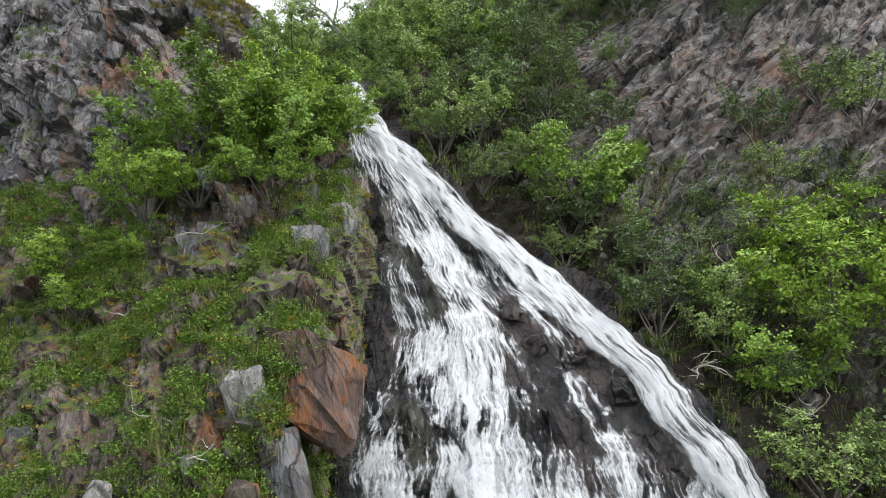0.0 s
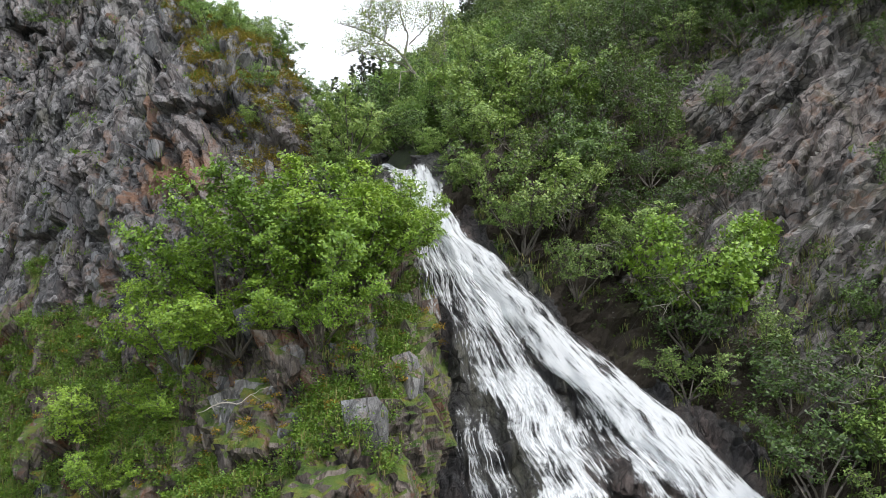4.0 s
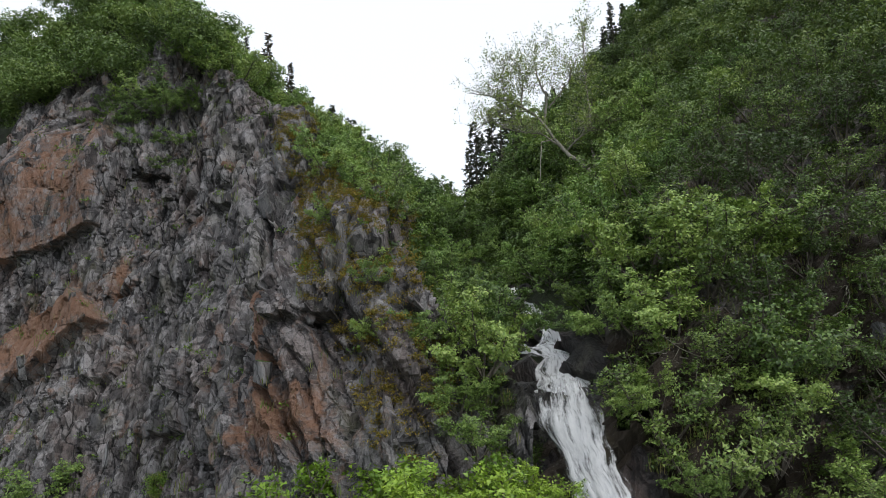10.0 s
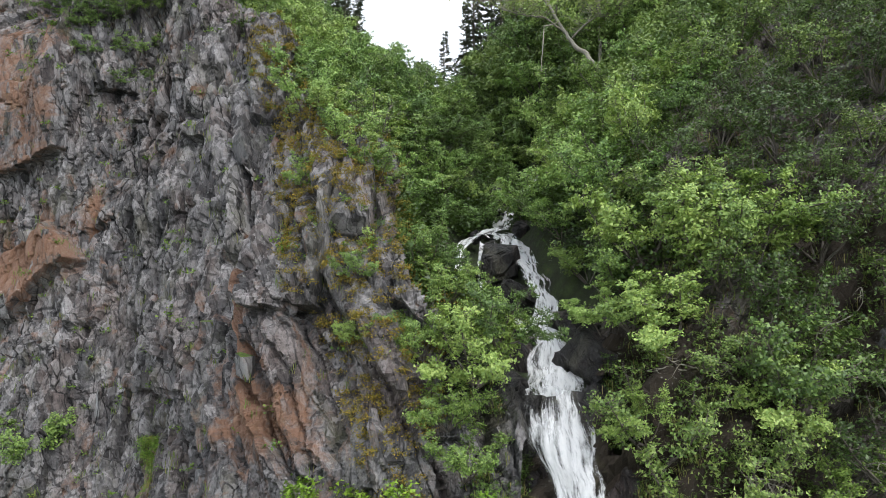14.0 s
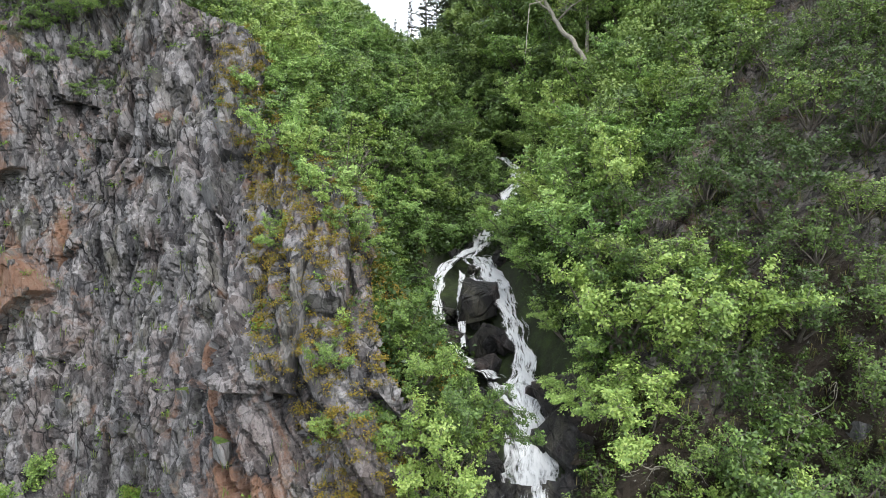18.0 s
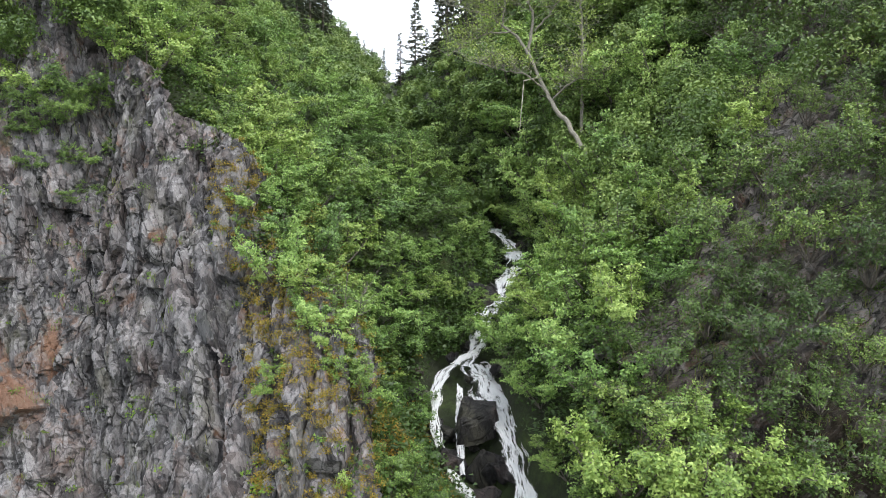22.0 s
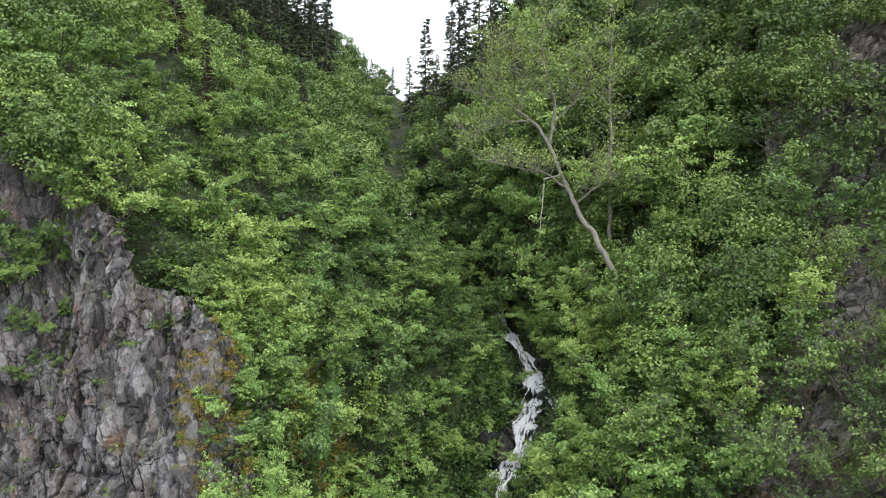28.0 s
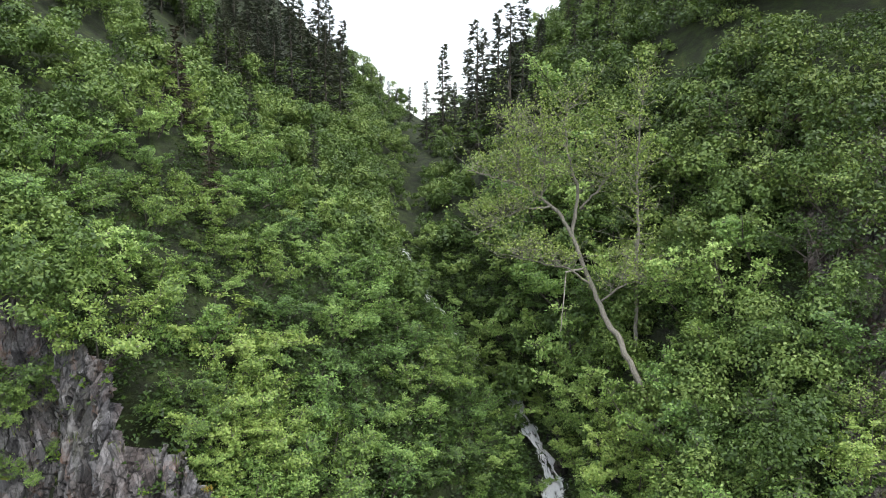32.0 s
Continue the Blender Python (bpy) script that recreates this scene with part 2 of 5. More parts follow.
# ---- materials ----
class Nodes:
    """A short way to wire a node material."""

    def __init__(self, name):
        self.mat = bpy.data.materials.new(name)
        self.mat.use_nodes = True
        self.tree = self.mat.node_tree
        self.tree.nodes.clear()
        self.out = self.tree.nodes.new("ShaderNodeOutputMaterial")

    def add(self, kind, inputs=None, **props):
        n = self.tree.nodes.new("ShaderNode" + kind)
        for k, v in props.items():
            setattr(n, k, v)
        for k, v in (inputs or {}).items():
            if isinstance(v, bpy.types.NodeSocket):
                self.tree.links.new(v, n.inputs[k])
            else:
                n.inputs[k].default_value = v
        return n

    def ramp(self, fac, stops, interp="LINEAR"):
        n = self.add("ValToRGB", {0: fac})
        n.color_ramp.interpolation = interp
        e = n.color_ramp.elements
        while len(e) < len(stops):
            e.new(0.5)
        for el, (pos, c) in zip(e, stops):
            el.position = pos
            el.color = (*c, 1) if len(c) == 3 else c
        return n.outputs[0]

    def noise(self, coords, scale, detail=4, rough=0.6, distort=0.0):
        return self.add("TexNoise", {"Vector": coords, "Scale": scale, "Detail": detail, "Roughness": rough, "Distortion": distort}).outputs[0]

    def mapped(self, coords, scale=(1, 1, 1), rot=(0, 0, 0)):
        if any(rot):
            coords = self.add("Mapping", {"Vector": coords, "Rotation": [radians(a) for a in rot]}).outputs[0]
        return self.add("Mapping", {"Vector": coords, "Scale": scale}).outputs[0]

    def mix(self, fac, a, b, blend="MIX"):
        n = self.add("MixRGB", blend_type=blend)
        for k, v in ((0, fac), (1, a), (2, b)):
            if isinstance(v, bpy.types.NodeSocket):
                self.tree.links.new(v, n.inputs[k])
            else:
                n.inputs[k].default_value = v if k == 0 else (*v, 1)
        return n.outputs[0]

    def maths(self, op, a, b=0.0, clamp=False):
        n = self.add("Math", {0: a, 1: b}, operation=op)
        n.use_clamp = clamp
        return n.outputs[0]

    def done(self, shader):
        self.tree.links.new(shader, self.out.inputs[0])
        return self.mat


def rock_material(name, dark, light, rust, moss=0.5, rust_amount=0.5, rough=0.8, lichen=0.5, growth=0.0, lean=10):
    """Broken slate: grey sheets of two tones, rust stains, pale lichen, moss and turf where it is flat enough."""
    m = Nodes(name)
    pos = m.add("NewGeometry").outputs["Position"]
    nz = m.add("SeparateXYZ", {0: m.add("NewGeometry").outputs["Normal"]}).outputs[2]
    big = m.noise(pos, 0.35, 3)
    streak = m.noise(m.mapped(pos, (2.2, 2.2, 0.55), (0, lean, 0)), 1.6, 6, 0.65, 0.4)
    fine = m.noise(m.mapped(pos, (1.8, 1.8, 0.6), (0, lean, 0)), 10, 6, 0.75)
    cells = m.add("TexVoronoi", {"Vector": m.mapped(pos, (1.5, 1.5, 0.55), (0, lean, 0)), "Scale": 1.7}, feature="F1")
    veil = m.noise(m.mapped(pos, (1, 1, 0.4), (0, lean, 0)), 0.22, 4, 0.6)
    tone = m.add("SeparateColor", {0: cells.outputs["Color"]}).outputs[0]
    base = m.ramp(m.maths("ADD", m.maths("MULTIPLY", streak, 0.7), m.maths("MULTIPLY", tone, 0.42)), [(0.3, dark), (0.55, tuple((a + b) * 0.4 for a, b in zip(dark, light))), (0.82, light)])
    base = m.mix(m.ramp(veil, [(0.38, (0.55,) * 3), (0.5, (0, 0, 0))]), base, m.mix(streak, tuple(c * 0.5 for c in dark), tuple(c * 0.42 for c in light)))
    base = m.mix(m.ramp(veil, [(0.57, (0, 0, 0)), (0.7, (0.45,) * 3)]), base, (0.2, 0.165, 0.145))
    hue = m.noise(m.mapped(pos, (1, 1, 0.45), (0, lean, 0)), 0.5, 5, 0.65, 0.3)
    base = m.mix(m.ramp(hue, [(0.5, (0, 0, 0)), (0.62, (0.5,) * 3)]), base, m.mix(streak, (0.06, 0.042, 0.038), (0.26, 0.19, 0.165)))
    base = m.mix(m.ramp(hue, [(0.36, (0.45,) * 3), (0.46, (0, 0, 0))]), base, m.mix(streak, (0.05, 0.047, 0.03), (0.22, 0.21, 0.15)))
    wob = m.add("VectorMath", {0: pos, 1: m.add("VectorMath", {0: m.add("TexNoise", {"Vector": pos, "Scale": 1.1, "Detail": 4}).outputs[1], "Scale": 0.5}, operation="SCALE").outputs[0]}, operation="ADD").outputs[0]
    joint = m.add("TexVoronoi", {"Vector": m.mapped(wob, (1.1, 1.1, 0.36), (0, lean, 0)), "Scale": 1.0}, feature="DISTANCE_TO_EDGE").outputs["Distance"]
    plate = m.add("SeparateColor", {0: m.add("TexVoronoi", {"Vector": m.mapped(wob, (3.4, 3.4, 1.4), (0, lean, 0)), "Scale": 1.0}).outputs["Color"]}).outputs[0]
    lamina = m.noise(m.mapped(wob, (5.0, 5.0, 0.9), (0, lean, 0)), 1.6, 6, 0.75)
    base = m.mix(m.ramp(plate, [(0.55, (0, 0, 0)), (1.0, (0.5,) * 3)]), base, tuple(min(c * 1.3, 0.6) for c in light))
    base = m.mix(m.ramp(plate, [(0.0, (0.45,) * 3), (0.35, (0, 0, 0))]), base, tuple(c * 0.8 for c in dark))
    base = m.mix(m.ramp(lamina, [(0.34, (0.65,) * 3), (0.45, (0, 0, 0))]), base, tuple(c * 0.45 for c in dark))
    cracks = m.maths("MAXIMUM", m.ramp(joint, [(0.004, (0, 0, 0)), (0.035, (1, 1, 1))]), m.ramp(big, [(0.4, (0, 0, 0)), (0.62, (0.9,) * 3)]))
    base = m.mix(cracks, tuple(c * 0.3 for c in dark), base)
    split = m.add("TexVoronoi", {"Vector": m.mapped(wob, (3.2, 3.2, 1.1), (0, lean, 0)), "Scale": 1.0}, feature="DISTANCE_TO_EDGE").outputs["Distance"]
    splits = m.maths("MAXIMUM", m.ramp(split, [(0.01, (0, 0, 0)), (0.06, (1, 1, 1))]), m.ramp(streak, [(0.36, (0.25,) * 3), (0.62, (0.95,) * 3)]))
    base = m.mix(splits, tuple(c * 0.35 for c in dark), base)
    base = m.mix(m.ramp(fine, [(0.5, (0, 0, 0)), (0.68, (0.6,) * 3)]), base, tuple(c * 0.5 for c in dark))
    mark = m.add("SeparateXYZ", {0: m.add("Attribute", attribute_name="stain").outputs["Vector"]}).outputs[0]
    stain = m.maths("ADD", m.maths("ADD", m.noise(pos, 0.9, 6, 0.75, 0.6), m.maths("MULTIPLY", tone, 0.16)), m.maths("MULTIPLY", mark, 0.22))
    base = m.mix(m.ramp(stain, [(0.68 - 0.1 * rust_amount, (0, 0, 0)), (0.86 - 0.1 * rust_amount, (0.85,) * 3)]), base, m.mix(fine, rust, tuple(c * 0.5 for c in rust)))
    soil = m.add("SeparateXYZ", {0: m.add("Attribute", attribute_name="stain").outputs["Vector"]}).outputs[1]
    base = m.mix(m.ramp(m.maths("ADD", soil, m.maths("MULTIPLY", streak, 0.8)), [(0.7, (0, 0, 0)), (1.0, (1, 1, 1))]), base, m.mix(fine, (0.012, 0.009, 0.007), (0.05, 0.038, 0.026)))
    if lichen:
        spots = m.noise(pos, 5.5, 5, 0.75)
        base = m.mix(m.ramp(spots, [(0.62, (0, 0, 0)), (0.7, (lichen,) * 3)]), base, (0.42, 0.42, 0.38))
    if growth:
        film = m.noise(m.mapped(pos, (1, 1, 0.45), (0, 12, 0)), 0.75, 6, 0.72, 0.5)
        base = m.mix(m.ramp(film, [(0.56, (0, 0, 0)), (0.68, (growth,) * 3)]), base, m.mix(fine, (0.10, 0.10, 0.035), (0.045, 0.055, 0.018)))
    turf = m.add("SeparateXYZ", {0: m.add("Attribute", attribute_name="stain").outputs["Vector"]}).outputs[2]
    flat = m.maths("ADD", m.maths("ADD", m.maths("MULTIPLY", nz, 0.7), m.maths("MULTIPLY", m.noise(pos, 1.3, 6, 0.75), 1.2)), m.maths("MULTIPLY", turf, 0.55))
    green = m.ramp(m.noise(pos, 2.2, 4), [(0.33, (0.035, 0.065, 0.013)), (0.5, (0.08, 0.12, 0.02)), (0.64, (0.14, 0.14, 0.026)), (0.76, (0.22, 0.13, 0.03))])
    base = m.mix(m.ramp(flat, [(1.08 - 0.5 * moss, (0, 0, 0)), (1.22 - 0.5 * moss, (1, 1, 1))]), base, green)
    bump = m.add("Bump", {"Strength": 0.85, "Distance": 0.08, "Height": m.maths("ADD", m.maths("ADD", fine, m.maths("MULTIPLY", streak, 1.6)), m.maths("ADD", m.maths("MULTIPLY", plate, 0.9), m.maths("ADD", m.maths("MULTIPLY", lamina, 0.8), m.maths("ADD", m.maths("MULTIPLY", cracks, 0.5), m.maths("MULTIPLY", splits, 0.7)))))})
    b = m.add("BsdfPrincipled", {"Base Color": base, "Roughness": rough, "Normal": bump.outputs[0], "Specular IOR Level": 0.3})
    return m.done(b.outputs[0])


MAT_CLIFF = rock_material("slate_cliff", (0.034, 0.033, 0.037), (0.30, 0.29, 0.295), (0.27, 0.145, 0.09), moss=0.05, rust_amount=0.25, growth=0.35)
MAT_CLIFF_R = rock_material("slate_cliff_brown", (0.032, 0.029, 0.029), (0.27, 0.25, 0.24), (0.2, 0.1, 0.055), moss=0.15, rust_amount=0.4, growth=0.4, lean=-40)
MAT_WET = rock_material("wet_slate", (0.007, 0.007, 0.008), (0.035, 0.034, 0.036), (0.04, 0.03, 0.025), moss=0.0, rust_amount=0.2, rough=0.48, lichen=0.0)
MAT_LEDGE = rock_material("mossy_ledge", (0.045, 0.036, 0.033), (0.27, 0.225, 0.2), (0.25, 0.1, 0.045), moss=0.5, rust_amount=0.65)
MAT_RUST = rock_material("rusty_stone", (0.07, 0.048, 0.04), (0.24, 0.17, 0.14), (0.34, 0.125, 0.035), moss=0.1, rust_amount=1.1, lichen=0.2)
MAT_PALE = rock_material("pale_stone", (0.2, 0.19, 0.18), (0.42, 0.41, 0.39), (0.25, 0.14, 0.09), moss=0.1, rust_amount=0.2)
MAT_GREY = rock_material("grey_stone", (0.07, 0.07, 0.075), (0.27, 0.27, 0.275), (0.24, 0.11, 0.06), moss=0.2, rust_amount=0.35)


def soil_material():
    m = Nodes("forest_floor")
    pos = m.add("NewGeometry").outputs["Position"]
    c = m.ramp(m.noise(pos, 1.1, 6, 0.7), [(0.3, (0.012, 0.011, 0.008)), (0.5, (0.02, 0.03, 0.009)), (0.62, (0.036, 0.055, 0.012)), (0.75, (0.09, 0.065, 0.028))])
    bump = m.add("Bump", {"Strength": 0.8, "Distance": 0.1, "Height": m.noise(pos, 9, 6, 0.75)})
    return m.done(m.add("BsdfPrincipled", {"Base Color": c, "Roughness": 0.95, "Normal": bump.outputs[0]}).outputs[0])


def leaf_material(name, tones, gloss=0.5, through_light=0.2, by_leaf=0.5, clumps=False):
    """Leaves: every leaf and every bush a little different, light shining through."""
    m = Nodes(name)
    island = m.add("NewGeometry").outputs["Random Per Island"]
    bush = m.add("ObjectInfo").outputs["Random"]
    if clumps:
        bush = m.add("SeparateXYZ", {0: m.add("Attribute", attribute_name="clump").outputs["Vector"]}).outputs[0]
    f = m.maths("ADD", m.maths("MULTIPLY", island, by_leaf), m.maths("MULTIPLY", bush, 1 - by_leaf))
    n = len(tones)
    col = m.ramp(f, [((k + 0.5) / n, t) for k, t in enumerate(tones)])
    b = m.add("BsdfPrincipled", {"Base Color": col, "Roughness": gloss, "Specular IOR Level": 0.45})
    t = m.add("BsdfTranslucent", {"Color": m.mix(0.3, col, (0.2, 0.28, 0.03))})
    return m.done(m.add("MixShader", {0: through_light, 1: b.outputs[0], 2: t.outputs[0]}).outputs[0])


MAT_ALDER_FRESH = leaf_material("fresh_alder_leaves", [(0.10, 0.19, 0.02), (0.19, 0.315, 0.03), (0.30, 0.43, 0.046)])
MAT_ALDER = leaf_material("alder_leaves", [(0.05, 0.095, 0.028), (0.118, 0.2, 0.045), (0.21, 0.32, 0.07), (0.34, 0.44, 0.115)])
MAT_ALDER_COOL = leaf_material("alder_leaves_cool", [(0.058, 0.11, 0.033), (0.14, 0.25, 0.062), (0.235, 0.375, 0.09), (0.4, 0.53, 0.165)])
MAT_FAR = leaf_material("distant_alder_leaves", [(0.038, 0.072, 0.018), (0.085, 0.148, 0.034), (0.145, 0.225, 0.055), (0.23, 0.315, 0.085)], by_leaf=0.45, clumps=True)
# darker copy of the distant alder leaves: the right slope's shade as colour
MAT_SHADED_FAR = leaf_material("shaded_distant_leaves", [(0.024, 0.048, 0.013), (0.056, 0.1, 0.023), (0.105, 0.165, 0.038), (0.19, 0.25, 0.066)], by_leaf=0.5, clumps=True)
MAT_YOUNG = leaf_material("young_leaves", [(0.17, 0.25, 0.05), (0.28, 0.37, 0.09), (0.42, 0.48, 0.16)])
# alder leaves again, tones lowered to put the right slope's shade into them
MAT_SHADED_ALDER = leaf_material("shaded_alder_leaves", [(0.022, 0.045, 0.013), (0.06, 0.11, 0.025), (0.13, 0.21, 0.047), (0.28, 0.37, 0.10)])
MAT_HERB = leaf_material("herb_leaves", [(0.055, 0.12, 0.017), (0.10, 0.19, 0.02), (0.165, 0.25, 0.026), (0.25, 0.28, 0.05)])
MAT_GRASS = leaf_material("grass_blades", [(0.06, 0.11, 0.02), (0.09, 0.15, 0.025), (0.14, 0.17, 0.04), (0.26, 0.21, 0.09)], 0.6)
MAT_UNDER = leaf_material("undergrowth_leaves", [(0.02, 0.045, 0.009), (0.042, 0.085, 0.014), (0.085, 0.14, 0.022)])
MAT_MOSS = leaf_material("moss_cushion", [(0.13, 0.12, 0.02), (0.23, 0.17, 0.025), (0.34, 0.2, 0.035)], 0.9, 0.15)
MAT_NEEDLE = leaf_material("spruce_needles", [(0.02, 0.03, 0.019), (0.04, 0.052, 0.033), (0.065, 0.075, 0.042)], 0.6, 0.1)
MAT_NEEDLE_FADED = leaf_material("faded_needles", [(0.04, 0.03, 0.02), (0.05, 0.042, 0.025)], 0.7, 0.1)


def bark_material(name, dark, light):
    m = Nodes(name)
    pos = m.add("TexCoord").outputs["Object"]
    c = m.ramp(m.noise(m.mapped(pos, (6, 6, 1.5)), 3, 5, 0.7), [(0.3, dark), (0.7, light)])
    bump = m.add("Bump", {"Strength": 0.5, "Distance": 0.02, "Height": m.noise(m.mapped(pos, (8, 8, 2)), 5, 4)})
    return m.done(m.add("BsdfPrincipled", {"Base Color": c, "Roughness": 0.85, "Normal": bump.outputs[0]}).outputs[0])


MAT_BARK = bark_material("alder_bark", (0.045, 0.038, 0.032), (0.16, 0.14, 0.12))
MAT_PALE_BARK = bark_material("cottonwood_bark", (0.09, 0.083, 0.07), (0.28, 0.26, 0.215))
MAT_DEAD = bark_material("bleached_wood", (0.28, 0.25, 0.21), (0.5, 0.46, 0.4))


def water_material(name, sparse, contrast=0.16, pull=9.0, white=0.83):
    """Falling water: white threads and froth, drawn out along the fall, with gaps through which the rock shows."""
    m = Nodes(name)
    uv = m.add("TexCoord").outputs["UV"]
    wob = m.add("TexNoise", {"Vector": m.mapped(uv, (0.5, 0.5, 1)), "Scale": 1.6, "Detail": 3})
    p = m.add("VectorMath", {0: uv, 1: m.add("VectorMath", {0: wob.outputs[1], "Scale": 0.3}, operation="SCALE").outputs[0]}, operation="ADD").outputs[0]
    web = m.noise(m.mapped(p, (pull * 0.55, 0.8, 1)), 0.8, 3, 0.6)
    web = m.maths("SUBTRACT", 1.0, m.maths("ABSOLUTE", m.maths("MULTIPLY", m.maths("SUBTRACT", web, 0.5), 3.2)), True)
    fall = m.noise(m.mapped(p, (pull * 1.0, 1.3, 1)), 1.1, 8, 0.78)
    threads = m.maths("ADD", m.maths("MULTIPLY", web, 0.45), m.maths("MULTIPLY", fall, 0.5))
    patches = m.noise(m.mapped(p, (1.6, 0.8, 1)), 0.5, 4, 0.6)
    froth = m.noise(m.mapped(p, (4.5, 2.8, 1)), 2.8, 6, 0.78)
    edge = m.add("SeparateXYZ", {0: m.add("Attribute", attribute_name="thin").outputs["Vector"]}).outputs[0]
    f = m.maths("ADD", m.maths("ADD", m.maths("MULTIPLY", threads, 0.85), m.maths("MULTIPLY", patches, 0.5)), m.maths("MULTIPLY", froth, 0.3))
    f = m.maths("SUBTRACT", m.maths("SUBTRACT", f, edge), sparse)
    alpha = m.ramp(f, [(0.7, (0, 0, 0)), (0.7 + contrast, (1, 1, 1))], "EASE")
    bump = m.add("Bump", {"Strength": 0.6, "Distance": 0.12, "Height": m.maths("ADD", threads, froth)})
    col = m.ramp(m.maths("ADD", m.maths("MULTIPLY", froth, 0.5), m.maths("MULTIPLY", threads, 0.5)), [(0.36, (0.5, 0.53, 0.57)), (0.62, (white, white + 0.01, white + 0.03))])
    b = m.add("BsdfPrincipled", {"Base Color": col, "Roughness": 0.4, "Normal": bump.outputs[0]})
    t = m.add("BsdfTranslucent", {"Color": (0.92, 0.95, 0.96, 1)})
    white = m.add("MixShader", {0: 0.35, 1: b.outputs[0], 2: t.outputs[0]})
    clear = m.add("BsdfTransparent", {})
    return m.done(m.add("MixShader", {0: alpha, 1: clear.outputs[0], 2: white.outputs[0]}).outputs[0])


MAT_TORRENT = water_material("torrent", 0.035, 0.24, 6.0)
MAT_VEIL = water_material("veil_of_water", 0.125, 0.17, 7.0)
MAT_STREAM = water_material("rushing_stream", 0.12, 0.13, 5.0, 0.95)
MAT_SOIL = soil_material()

# ---- the land itself ----
SHEETS = {}


def blob(x, z, cx, cz, rx, rz, slant=0.0):
    return np.exp(-(((x - cx + slant * (z - cz)) / rx) ** 2 + ((z - cz) / rz) ** 2))


def stained(me, rust, soil, turf):
    """How rusty, how earthy and how grown over each spot of the rock is, for the material."""
    layer = me.attributes.new("stain", "FLOAT_VECTOR", "POINT")
    layer.data.foreach_set("vector", np.stack([rust, soil, turf], -1).astype(np.float32).ravel())


def rock_sheet(name, x0, x1, z0, z1, step, seed, amp, material, lean=None, trim=0.5, back=0.0, extra=None, stain=None, soil=None, turf=None, keep_also=None, plain=None):
    """A rock face with relief of broken blocks, at four sizes, cut off where it meets the ground above."""
    nu, nv = int((x1 - x0) / step) + 1, int((z1 - z0) / step) + 1
    x, z = np.meshgrid(np.linspace(x0, x1, nu), np.linspace(z0, z1, nv))
    wx, wz = x + 0.6 * fbm(x * 0.3, z * 0.3, seed), z - 22 + 0.6 * fbm(x * 0.3, z * 0.3, seed + 20)
    P = np.stack([x, face(x, z) + back, z], -1)
    le = lean(x) if lean else 0.15
    d = 1.1 * fbm(x * 0.16, z * 0.10, seed + 40, 3) + 0.8 * fbm((x + le * (z - 22)) * 0.55, z * 0.09, seed + 41, 2)
    r = 0.9 * blocks(wx, wz, 3.4, 2.4, le, seed + 15, 0.8, 0.3) + 0.55 * blocks(wx, wz, 2.1, 5.0, le + 0.08, seed + 17, 1.1, 0.8) + 0.6 * blocks(wx, wz, 1.5, 2.2, le, seed, 1.0, 0.25) + 0.34 * blocks(wx, wz, 0.7, 1.9, le + 0.05, seed + 3, 0.9, 0.3)
    r = r + 0.2 * blocks(wx, wz, 0.3, 1.8, le, seed + 6, 0.9, 0.3) + 0.07 * blocks(wx, wz, 0.16, 2.0, le + 0.05, seed + 7, 0.8, 0.3)
    if plain:
        r = r * (1 - 0.6 * plain(x, z))
    d = d + r
    if extra:
        d = d + extra(x, z)
    P = pushed(P, d * amp)
    keep = P[..., 2] < valley(P[..., 0], P[..., 1]) + trim + 0.5 * blob(x, z, -19.4, 36.2, 2.4, 2.6) + 1.6 * blob(x, z, -10.2, 26.4, 2.4, 2.6) + 1.4 * blob(x, z, -15.9, 33.4, 1.6, 1.6) + 1.2 * blob(x, z, -30.0, 36, 2.5, 4) - 1.6 * blob(x, z, -22.8, 36.5, 1.5, 2.5)
    if keep_also:
        keep &= keep_also(x, z)
    Q = grid_quads(nu, nv)
    Q = Q[keep.ravel()[Q].all(1)]
    me = mesh_of(name, P.reshape(-1, 3), Q, material)
    if stain:
        stained(me, stain(x, z), soil(x, z) if soil else 0 * x, turf(x, z) if turf else 0 * x)
    SHEETS[name] = (P, keep)
    return new(name, me)


def step_up(v, soft):
    return np.clip(v / soft + 0.5, 0, 1)


def undercut_slab(x, z):
    """The tilted slab with a shadowed lower edge."""
    return step_up(z - 23.2 - (x + 24.0) * 0.7, 0.15) * step_up(25.9 + 0.5 * (x + 24) - z, 0.5) * step_up(-22.2 - x - 1.2 * (z - 24.4), 0.3)


def orange_slab(x, z):
    """The smooth upright orange slab high on the cliff."""
    return step_up(-24.2 - x - 0.18 * (z - 29.2), 0.2) * step_up(z - 29.0 - (x + 24.3) * 0.3, 0.2) * step_up(35.4 - z, 2.0) * step_up(x + 31, 1.0)


def left_form(x, z):
    """The large forms of the left cliff: the two slabs, a gully, the knob on the crest, the leaning rib."""
    gully = -0.8 * blob(x, z, -21.0, 26, 1.1, 9, 0.1) - 1.5 * blob(x, z, -22.2, 34, 1.1, 3.6)
    knob = 0.8 * blob(x, z, -19.2, 35.4, 1.2, 2.4) + 0.4 * blob(x, z, -16.2, 30.0, 1.5, 3.0, 0.25)
    rib = 0.3 * blob(x, z, -11.3, 22.8, 1.3, 4.0, 0.5)
    hollow = -1.5 * blob(x, z, -19.6, 33.6, 0.4, 0.7)
    return 1.1 * undercut_slab(x, z) + 0.9 * orange_slab(x, z) + gully + knob + rib + hollow


